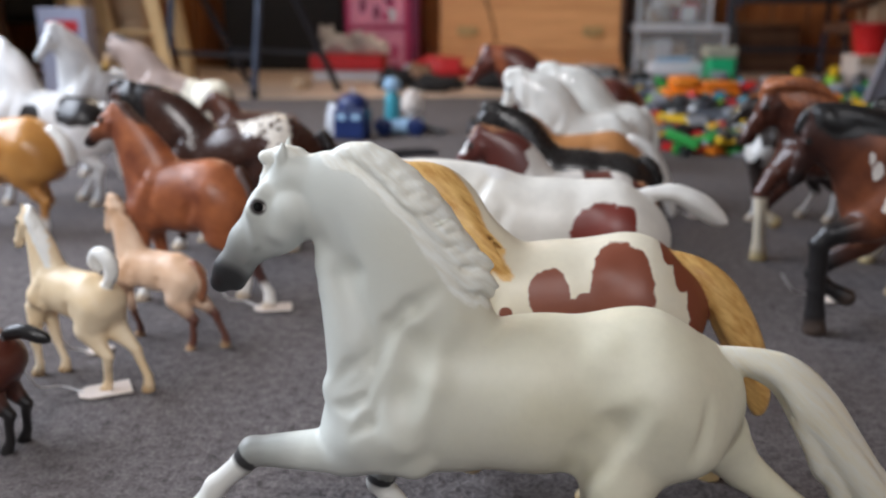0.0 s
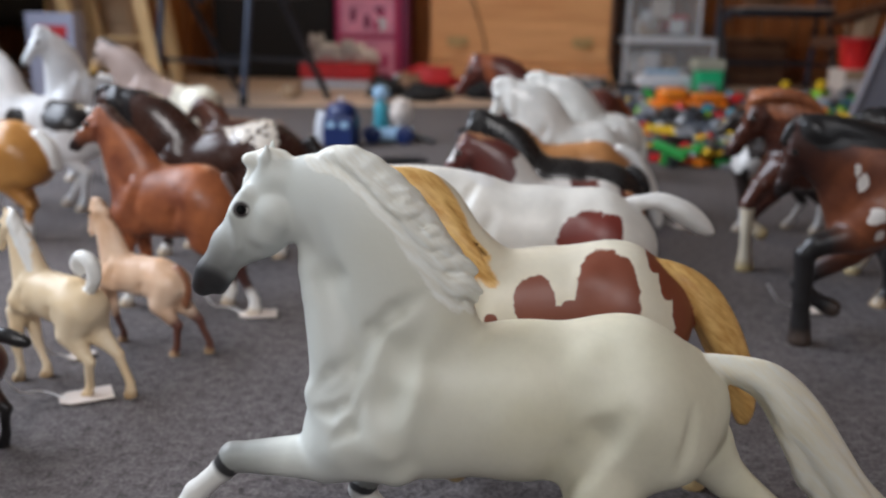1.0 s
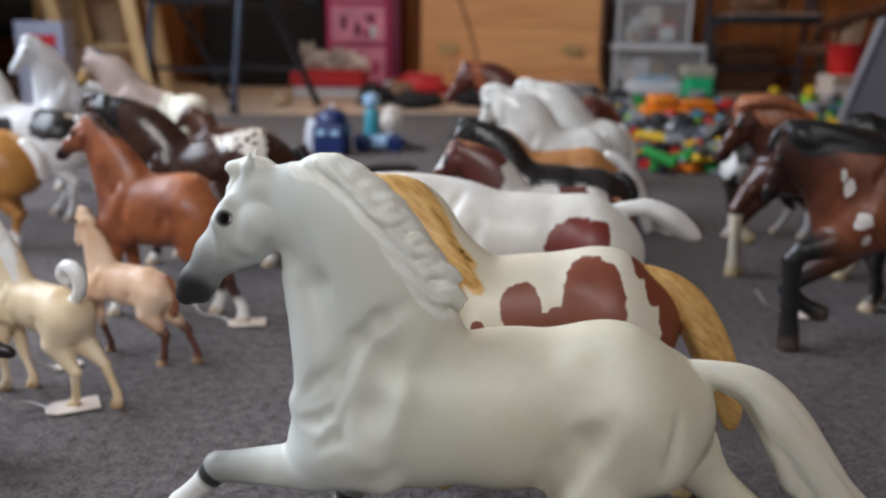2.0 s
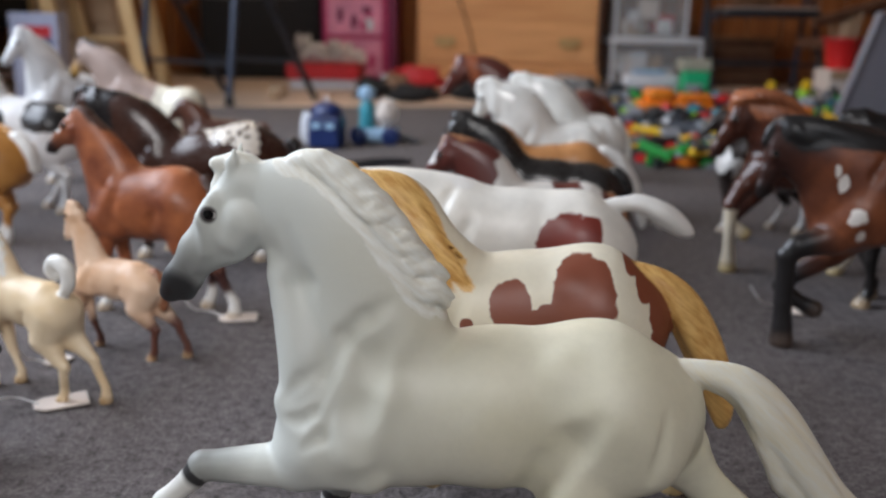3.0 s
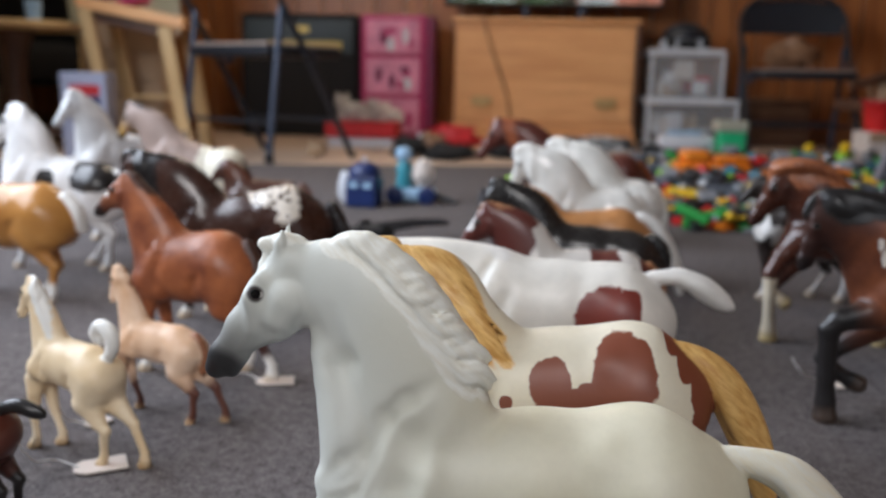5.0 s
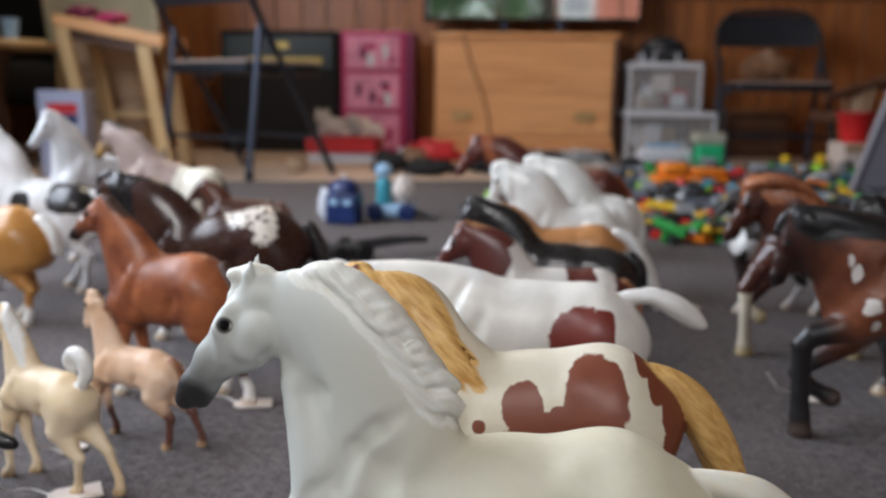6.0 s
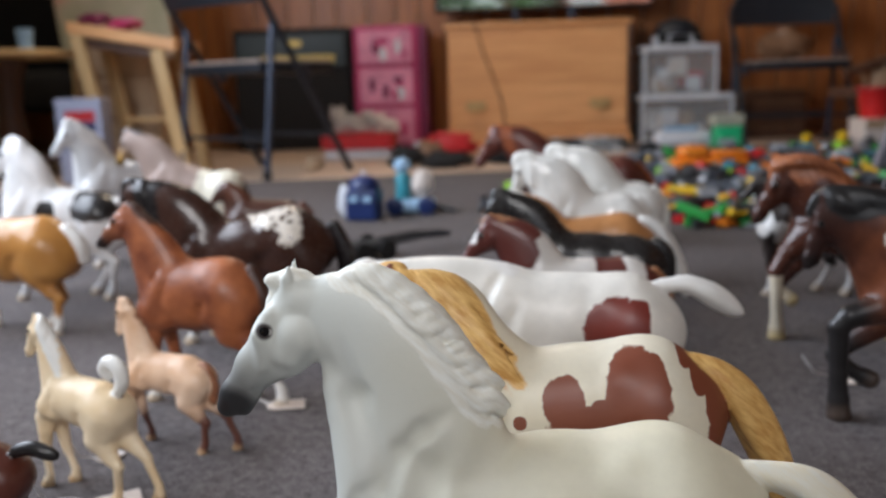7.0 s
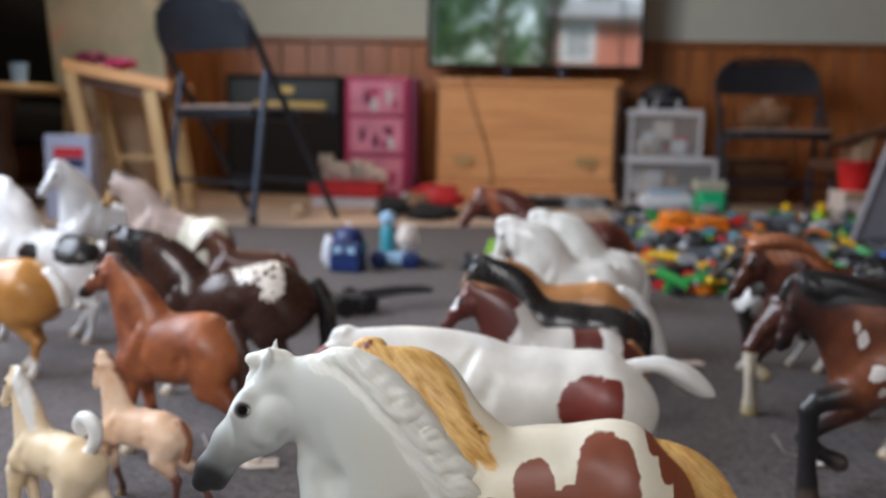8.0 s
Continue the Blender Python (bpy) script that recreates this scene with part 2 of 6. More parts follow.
bm = box(X0 - 0.15, wx0, Y0 - 0.15, Y0, -0.12, TOP)
box(wx1, X1 + 0.15, Y0 - 0.15, Y0, -0.12, TOP, into=bm)
box(wx0, wx1, Y0 - 0.15, Y0, -0.12, wz0, into=bm)
box(wx0, wx1, Y0 - 0.15, Y0, wz1, TOP, into=bm)
tagged(part("wall_south", bm, "wall_paint", smooth=False), "grey-green painted wall with a wide window", "wall", kind="structure")
window = thing("window_1", pose(0, Y0 - 0.08, 0), "wide white framed window with three panes", "window", kind="structure")
wm = 0.90
for name, b4 in (("window_frame", (wx0, wx1, wz0, wz0 + 0.06)), ("window_frame", (wx0, wx1, wz1 - 0.06, wz1)), ("window_frame", (wx0, wx0 + 0.06, wz0 + 0.06, wz1 - 0.06)),
                 ("window_frame", (wx1 - 0.06, wx1, wz0 + 0.06, wz1 - 0.06)), ("mullion", (wm - 0.045, wm + 0.045, wz0 + 0.06, wz1 - 0.06)), ("mullion", (1.81, 1.85, wz0 + 0.06, wz1 - 0.06))):
    part(name, box(b4[0], b4[1], -0.03, 0.03, b4[2], b4[3], 0.006), "dark_wood" if name == "mullion" else "white_plastic", window)

side_window = thing("window_2", pose(BAY - 0.07, 0, 0), "white framed side window", "window", kind="structure")
for y0, y1, z0, z1 in ((SW[0], SW[1], SW[2], SW[2] + 0.06), (SW[0], SW[1], SW[3] - 0.06, SW[3]), (SW[0], SW[0] + 0.06, SW[2] + 0.06, SW[3] - 0.06), (SW[1] - 0.06, SW[1], SW[2] + 0.06, SW[3] - 0.06)):
    part("window_frame", box(-0.03, 0.03, y0, y1, z0, z1, 0.006), "white_plastic", side_window)

# panelling: single upright boards, a gap between them
RAIL = 0.885
panelling = thing("wall_panelling", pose(0, Y1 - 0.004, 0), "orange-brown knotty pine board panelling on the lower wall", "panelling", kind="structure")
x = X0 + 0.01
while x < X1 - 0.02:
    w = min(random.uniform(0.11, 0.2), X1 - 0.01 - x)
    part("board", box(x, x + w - 0.006, -0.016, -0.001, 0.01, RAIL - 0.022, 0.004, 1), "panelling", panelling)
    x += w
tagged(part("trim", box(X0, X1, Y1 - 0.034, Y1 - 0.002, RAIL - 0.02, RAIL + 0.014, 0.005), "rail"), "dark wooden chair rail over the panelling", "trim", kind="structure")
tagged(part("baseboard", box(X0, X1, Y1 - 0.036, Y1 - 0.022, -0.004, 0.07, 0.003), "rail"), "dark wooden baseboard", "baseboard", kind="structure")
# ---- horse figurines ----
def lerp(a, b, t):
    return tuple(p + (q - p) * t for p, q in zip(a, b))


def smin(a, b, k):
    h = np.clip(0.5 + 0.5 * (b - a) / k, 0, 1)
    return b + (a - b) * h - k * h * (1 - h)


def cone_dist(p, a, b, ra, rb, squash):
    """Distance to a round cone, flattened sideways by squash."""
    s = np.array([1, 1 / squash, 1])
    p, a, b = p * s, np.array(a) * s, np.array(b) * s
    ab = b - a
    t = np.clip(((p - a) @ ab) / max(ab @ ab, 1e-9), 0, 1)
    return np.linalg.norm(p - a - t[..., None] * ab, axis=-1) - (ra + (rb - ra) * t), t


def surface(d, low, h):
    """Quads of the zero surface of a distance grid (surface nets)."""
    inside = d < 0
    cells = [s - 1 for s in d.shape]
    cut = lambda g, o: g[o[0]:o[0] + cells[0], o[1]:o[1] + cells[1], o[2]:o[2] + cells[2]]
    corners = [(i, j, k) for i in (0, 1) for j in (0, 1) for k in (0, 1)]
    count = sum(cut(inside, c).astype(np.int8) for c in corners)
    live = (count > 0) & (count < 8)
    index = -np.ones(cells, np.int64)
    index[live] = np.arange(live.sum())
    where = np.argwhere(live)
    total, hits = np.zeros((len(where), 3)), np.zeros(len(where))
    for c in corners:
        for ax in range(3):
            if c[ax]:
                continue
            e = list(c)
            e[ax] = 1
            da, db = cut(d, c)[live], cut(d, e)[live]
            cross = (da < 0) != (db < 0)
            t = np.where(cross, da / np.where(cross, da - db, 1), 0)
            at = np.tile(np.array(c, float), (len(where), 1))
            at[:, ax] += t
            total += at * cross[:, None]
            hits += cross
    verts = low + h * (where + total / hits[:, None])
    faces = []
    for ax in range(3):
        u, v = (ax + 1) % 3, (ax + 2) % 3
        first = [slice(None)] * 3
        first[ax] = slice(0, -1)
        second = [slice(None)] * 3
        second[ax] = slice(1, None)
        flip = inside[tuple(first)] != inside[tuple(second)]
        at = np.argwhere(flip)
        at = at[(at[:, u] > 0) & (at[:, v] > 0) & (at[:, u] < cells[u]) & (at[:, v] < cells[v])]
        out = inside[tuple(at.T)]
        quad = []
        for du, dv in ((1, 1), (0, 1), (0, 0), (1, 0)):
            c = at.copy()
            c[:, u] -= du
            c[:, v] -= dv
            quad.append(index[tuple(c.T)])
        quad = np.stack(quad, 1)
        faces.append(np.where(out[:, None], quad, quad[:, ::-1]))
    return verts, np.concatenate(faces)


# legs as (along, height, radius) from shoulder or hip to hoof, in parts of the withers' height; along runs to the rear
LEGS = dict(
    fore_stand=((0.0, 0.60, 0.105), (0.01, 0.50, 0.062), (-0.01, 0.29, 0.040), (0.0, 0.24, 0.031), (0.01, 0.10, 0.032), (-0.02, 0.035, 0.043), (-0.03, 0.012, 0.048)),
    fore_back=((0.0, 0.60, 0.105), (0.02, 0.50, 0.062), (0.05, 0.29, 0.040), (0.07, 0.24, 0.031), (0.13, 0.10, 0.032), (0.12, 0.035, 0.043), (0.11, 0.012, 0.048)),
    fore_reach=((0.0, 0.62, 0.115), (-0.05, 0.55, 0.072), (-0.30, 0.53, 0.045), (-0.34, 0.50, 0.034), (-0.44, 0.40, 0.034), (-0.48, 0.34, 0.042), (-0.50, 0.30, 0.046)),
    fore_fold=((0.0, 0.60, 0.105), (-0.02, 0.52, 0.065), (-0.12, 0.36, 0.043), (-0.09, 0.32, 0.034), (0.04, 0.24, 0.033), (0.08, 0.18, 0.040), (0.09, 0.15, 0.045)),
    hind_stand=((0.0, 0.72, 0.20), (-0.08, 0.53, 0.12), (0.04, 0.38, 0.060), (0.11, 0.32, 0.043), (0.09, 0.26, 0.035), (0.08, 0.10, 0.034), (0.05, 0.035, 0.043), (0.04, 0.012, 0.048)),
    hind_under=((0.0, 0.72, 0.20), (-0.14, 0.52, 0.12), (-0.07, 0.36, 0.062), (-0.02, 0.28, 0.043), (-0.05, 0.23, 0.035), (-0.13, 0.08, 0.034), (-0.17, 0.035, 0.043), (-0.18, 0.012, 0.048)),
    hind_push=((0.0, 0.72, 0.20), (0.0, 0.53, 0.12), (0.14, 0.42, 0.062), (0.24, 0.34, 0.043), (0.26, 0.28, 0.035), (0.34, 0.12, 0.034), (0.34, 0.05, 0.043), (0.33, 0.015, 0.048)),
    hind_kick=((0.0, 0.72, 0.20), (0.05, 0.55, 0.12), (0.22, 0.46, 0.062), (0.32, 0.42, 0.043), (0.36, 0.36, 0.035), (0.50, 0.24, 0.034), (0.55, 0.17, 0.043), (0.57, 0.14, 0.048)),
)


class Horse:
    """Round cones that blend into one sculpted body; it faces -x, z is up, in metres."""

    def __init__(self, withers, croup, poll, nose, girth, mirror=1):
        self.hind_limb = 1.0     # how far down a hind leg counts for its markings
        self.cones = []          # a, b, ra, rb, blend, squash, tag, t0, t1
        self.w, self.c, self.p, self.n, self.R = withers, croup, poll, nose, girth
        (xw, zw), (xc, zc), R = withers, croup, girth
        B = xc - xw
        self.chain("body", [(xw - 0.14 * B, 0, zw - 1.30 * R, 0.80 * R), (xw + 0.10 * B, 0, zw - 1.05 * R, 0.98 * R), (xw + 0.55 * B, 0, (zw + zc) / 2 - 1.06 * R, R), (xc, 0, zc - 0.99 * R, 0.99 * R), (xc + 0.2 * B, 0, zc - 1.15 * R, 0.85 * R)], 0.35 * R, 0.82)
        for s in (1, -1):
            self.chain("body", [(xw - 0.02 * B, s * 0.34 * R, zw - 0.55 * R, 0.45 * R), (xw - 0.22 * B, s * 0.40 * R, zw - 1.42 * R, 0.54 * R), (xw - 0.02 * B, s * 0.46 * R, zw - 1.62 * R, 0.40 * R)], 0.09 * R, 0.9)
            self.chain("body", [(xc + 0.06 * B, s * 0.40 * R, zc - 0.95 * R, 0.62 * R), (xc + 0.2 * B, s * 0.40 * R, zc - 1.5 * R, 0.55 * R)], 0.26 * R, 0.9)
            self.chain("body", [(xc - 0.16 * B, s * 0.42 * R, zc - 0.55 * R, 0.36 * R), (xc - 0.12 * B, s * 0.48 * R, zc - 1.5 * R, 0.42 * R)], 0.16 * R, 0.9)

    def chain(self, tag, pts, blend, squash=1.0, bend=False, steps=5):
        if bend:
            pts = [tuple(v) for v in self.smooth(pts, steps)]
        n = len(pts) - 1
        for i, (a, b) in enumerate(zip(pts, pts[1:])):
            self.cones.append((a[:3], b[:3], a[3], b[3], blend, squash, tag, i / n, (i + 1) / n))
        return self

    @staticmethod
    def smooth(pts, steps):
        p = np.array([pts[0], *pts, pts[-1]], float)
        out = []
        for i in range(1, len(p) - 2):
            for t in np.arange(steps) / steps:
                out.append(0.5 * (2 * p[i] + (p[i + 1] - p[i - 1]) * t + (2 * p[i - 1] - 5 * p[i] + 4 * p[i + 1] - p[i + 2]) * t * t + (3 * p[i] - p[i - 1] - 3 * p[i + 1] + p[i + 2]) * t ** 3))
        return out + [p[-2]]

    def neck(self, thick=1.0, arch=0.12):
        (xw, zw), (xp, zp), R = self.w, self.p, self.R
        B = self.c[0] - xw
        low, top = (xw - 0.06 * B, 0, zw - 0.72 * R), (xp + 0.1 * R, 0, zp - 0.25 * R)
        mid = lerp(low, top, 0.5)
        nx, nz = -(top[2] - low[2]), top[0] - low[0]
        mid = (mid[0] + -arch * nx, 0, mid[2] + -arch * nz) if nx * 0 == 0 else mid
        self.crest = [(xw + 0.05 * B, 0, zw - 0.05 * R), (mid[0] - nx * 0 + 0.36 * R * thick * 0.75, 0, mid[2] + 0.36 * R * thick * 0.6), (xp + 0.24 * R, 0, zp)]
        return self.chain("body", [(*low, 0.74 * R * thick), (*mid, 0.52 * R * thick), (*top, 0.30 * R)], 0.35 * R, 0.62, True, 4)

    def head(self, wide=1.0):
        (xp, zp), (xn, zn), R = self.p, self.n, self.R
        d = np.array([xn - xp, 0, zn - zp])
        L = np.linalg.norm(d)
        d /= L
        back = np.array([-d[2], 0, d[0]])          # towards the jaw
        if back[2] > 0:
            back = -back
        P = lambda a, c, y=0.0: tuple(np.array([xp, 0, zp]) + d * a * L + back * c * L + np.array([0, y * L, 0]))
        s = L * wide
        self.eye = P(0.315, 0.015, 0.135 * wide)
        self.blaze = P(0.42, -0.05)
        self.nostril = P(0.945, 0.03, 0.085 * wide)
        self.chain("body", [(*P(0.06, 0.10), 0.17 * s), (*P(0.34, 0.10), 0.165 * s), (*P(0.60, 0.06), 0.112 * s), (*P(0.85, 0.057), 0.090 * s), (*P(0.955, 0.062), 0.077 * s)], 0.06 * L, 0.78)
        self.chain("body", [(*P(0.20, 0.31), 0.15 * s), (*P(0.44, 0.22), 0.115 * s), (*P(0.66, 0.145), 0.075 * s)], 0.08 * L, 0.8)
        self.chain("body", [(*P(0.78, 0.155), 0.057 * s), (*P(0.90, 0.155), 0.056 * s)], 0.05 * L, 1.0)
        for y in (1, -1):
            self.chain("body", [(*P(0.24, 0.20, y * 0.085), 0.15 * s), (*P(0.36, 0.20, y * 0.075), 0.125 * s)], 0.035 * L, 0.75)
            self.chain("body", [(*P(0.45, 0.14, y * 0.085), 0.028 * s), (*P(0.72, 0.12, y * 0.06), 0.022 * s)], 0.03 * L, 1.0)
            self.chain("body", [(*P(0.22, -0.01, y * 0.10), 0.05 * s), (*P(0.36, 0.0, y * 0.115), 0.045 * s), (*P(0.55, 0.12, y * 0.085), 0.03 * s)], 0.05 * L, 1.0)
            self.chain("body", [(*P(0.04, 0.0, y * 0.075), 0.042 * s), (*P(-0.04, -0.04, y * 0.085), 0.034 * s), (*P(-0.14, -0.085, y * 0.070), 0.007 * s)], 0.02 * L, 0.8)
            self.chain("eye", [(*P(0.31, 0.012, y * 0.118 * wide), 0.034 * s), (*P(0.32, 0.016, y * 0.118 * wide), 0.034 * s)], 0.004 * L, 1.0)
        self.muzzle, self.headlen = P(0.95, 0.09), L
        return self

    def leg(self, end, y, style, shift=0.0, size=1.0, pts=None):
        zw, R = self.w[1], self.R
        x = (self.w[0] - 0.02 if end == "fore" else self.c[0] + 0.012) + shift
        y = y * R * (0.42 if end == "fore" else 0.46)
        joints = pts or [(x + a * zw, z * zw, r * zw * size * (0.82 if i == 0 else 1)) for i, (a, z, r) in enumerate(LEGS[style])]
        joints3 = [(px, y * (0.55, 0.85, 1.0)[min(i, 2)], pz, pr) for i, (px, pz, pr) in enumerate(joints)]
        n, k = len(joints3) - 1, self.hind_limb if end == "hind" else 1.0
        for i, (a, b) in enumerate(zip(joints3, joints3[1:])):
            self.cones.append((a[:3], b[:3], a[3], b[3], (0.30 if i == 0 else 0.07) * R, 0.92, "leg", i / n * k, (i + 1) / n * k))
        hx, hz, hr = joints[-1]
        fx, fz, fr = joints[-2]
        self.chain("hoof", [(fx * 0.4 + hx * 0.6, y, fz * 0.4 + hz * 0.6, hr * 0.98), (hx, y, hz, hr * 1.12)], 0.02 * R, 1.0)
        return self

    def tail(self, pts):
        """pts: along, height, radius."""
        self.chain("hair", [(px, 0, pz, pr * 0.85) for px, pz, pr in pts], 0.004, 0.8, True)
        for k in range(3):
            y = (k - 1) * 0.55
            self.chain("hair", [(px + 0.3 * pr * math.sin(i * 1.7 + k * 2.2), y * pr, pz + 0.2 * pr * math.cos(i * 2.1 + k * 2), pr * 0.55) for i, (px, pz, pr) in enumerate(pts)], 0.0015, 0.8, True)
        return self

    def mane(self, drop, locks=9, side=-1, thick=0.2, back=0.4, crest=None, wave=0.0):
        """Locks that fall from the crest on one side."""
        R = self.R
        line = self.smooth([(*q, 0) for q in (crest or self.crest)], 12)
        for i in range(locks):
            q = line[int((i + 0.5) / locks * (len(line) - 1))]
            g = 0.8 + 0.4 * ((i * 37) % 10) / 10
            pts = [(q[0] + back * drop * f * f * g + wave * math.sin(f * 7 + i) * drop, side * R * (0.06 + 0.30 * math.sqrt(f)), q[2] + 0.1 * R - drop * f * g * (1 - 0.25 * back), R * thick * (0.8 - 0.55 * f + 0.25 * math.sin(3.1 * f))) for f in (0, 0.35, 0.7, 1.0)]
            self.chain("hair", pts, 0.025 * R, 0.6, True, 3)
        self.chain("hair", [(q[0], 0, q[2], 0.16 * R) for q in line[:: 4]], 0.1 * R, 0.8)
        return self

    def forelock(self, size=1.0):
        (xp, zp), R = self.p, self.R
        self.chain("hair", [(xp + 0.15 * R, 0, zp + 0.08 * R, 0.16 * R * size), (xp - 0.12 * R, 0, zp + 0.05 * R, 0.13 * R * size), (xp - 0.32 * R, -0.02 * R, zp - 0.30 * R, 0.05 * R)], 0.05 * R, 0.8, True, 3)
        return self

    def crease(self, line, deep=0.0012, wide=0.004, blend=0.003):
        """A soft furrow along (x, z) points on both flanks."""
        ys = np.linspace(0, 1.4 * self.R, 90)
        for s in (1, -1):
            pts = []
            for px, pz in line:
                p = np.stack([np.full(90, px), s * ys, np.full(90, pz)], -1)
                d = np.full(90, 0.05)
                for a, b, ra, rb, k, sq, tag, *_ in self.cones:
                    if tag in ("body", "leg"):
                        d = smin(d, cone_dist(p, a, b, ra, rb, sq)[0], max(k, 1e-4))
                if (d < 0).any():
                    pts.append((px, s * (ys[d < 0].max() + wide - deep), pz, wide))
            if len(pts) > 1:
                pts = [pts[0][:3] + (wide * 0.5,)] + pts[1:-1] + [pts[-1][:3] + (wide * 0.5,)]
                self.chain("cut", pts, blend, 1.0)
        return self

    def mesh(self, h):
        pts = np.array([[*c[0], c[2]] for c in self.cones] + [[*c[1], c[3]] for c in self.cones])
        low = (pts[:, :3] - pts[:, 3:]).min(0) - 3 * h
        high = (pts[:, :3] + pts[:, 3:]).max(0) + 3 * h
        size = np.ceil((high - low) / h).astype(int) + 1
        d = {"coat": np.full(size, 0.05), "hair": np.full(size, 0.05)}
        axes = [low[i] + h * np.arange(size[i]) for i in range(3)]
        for a, b, ra, rb, k, sq, tag, *_ in self.cones:
            m = k + 4 * h
            r = max(ra, rb) + m
            lo = np.maximum(((np.minimum(a, b) - r - low) / h).astype(int), 0)
            hi = np.minimum(((np.maximum(a, b) + r - low) / h).astype(int) + 2, size)
            box_ = tuple(slice(p, q) for p, q in zip(lo, hi))
            p = np.stack(np.meshgrid(*[axes[i][box_[i]] for i in range(3)], indexing="ij"), -1)
            dist, _ = cone_dist(p, a, b, ra, rb, sq)
            g = d["hair" if tag == "hair" else "coat"]
            g[box_] = -smin(-g[box_], dist, k) if tag == "cut" else smin(g[box_], dist, max(k, 1e-4))
        verts, faces = surface(np.minimum(d["coat"], d["hair"]), low, h)
        best = {t: np.full(len(verts), 9.0) for t in ("body", "leg", "hoof", "hair", "eye")}
        along = np.zeros(len(verts))
        for a, b, ra, rb, k, sq, tag, t0, t1 in self.cones:
            if tag == "cut":
                continue
            dist, t = cone_dist(verts, a, b, ra, rb, sq)
            if tag == "leg":
                along = np.where(dist < best["leg"], t0 + (t1 - t0) * t, along)
            best[tag] = np.minimum(best[tag], dist)
        coat = np.minimum.reduce([best["body"], best["leg"], best["hoof"], best["eye"]])
        w = lambda a: np.clip(a, 0, 1)
        masks = dict(
            hair=w(0.5 + (coat - best["hair"]) / (0.6 * h)),
            limb=along * w(0.5 + (best["body"] - best["leg"]) / 0.003),
            hoof=w(0.5 + (np.minimum(best["leg"], best["body"]) - best["hoof"]) / (1.2 * h)),
            muzzle=w(1.3 - np.linalg.norm(verts - np.array(self.muzzle), axis=1) / (0.5 * self.headlen)),
        )
        me = bpy.data.meshes.new("horse_figurine")
        me.vertices.add(len(verts))
        me.vertices.foreach_set("co", verts.ravel())
        me.loops.add(faces.size)
        me.loops.foreach_set("vertex_index", faces.ravel())
        me.polygons.add(len(faces))
        me.polygons.foreach_set("loop_start", np.arange(len(faces)) * 4)
        me.polygons.foreach_set("use_smooth", np.ones(len(faces), bool))
        for name, values in masks.items():
            me.attributes.new(name, "FLOAT", "POINT").data.foreach_set("value", values.astype(np.float32))
        me.update()
        me.validate()
        return me


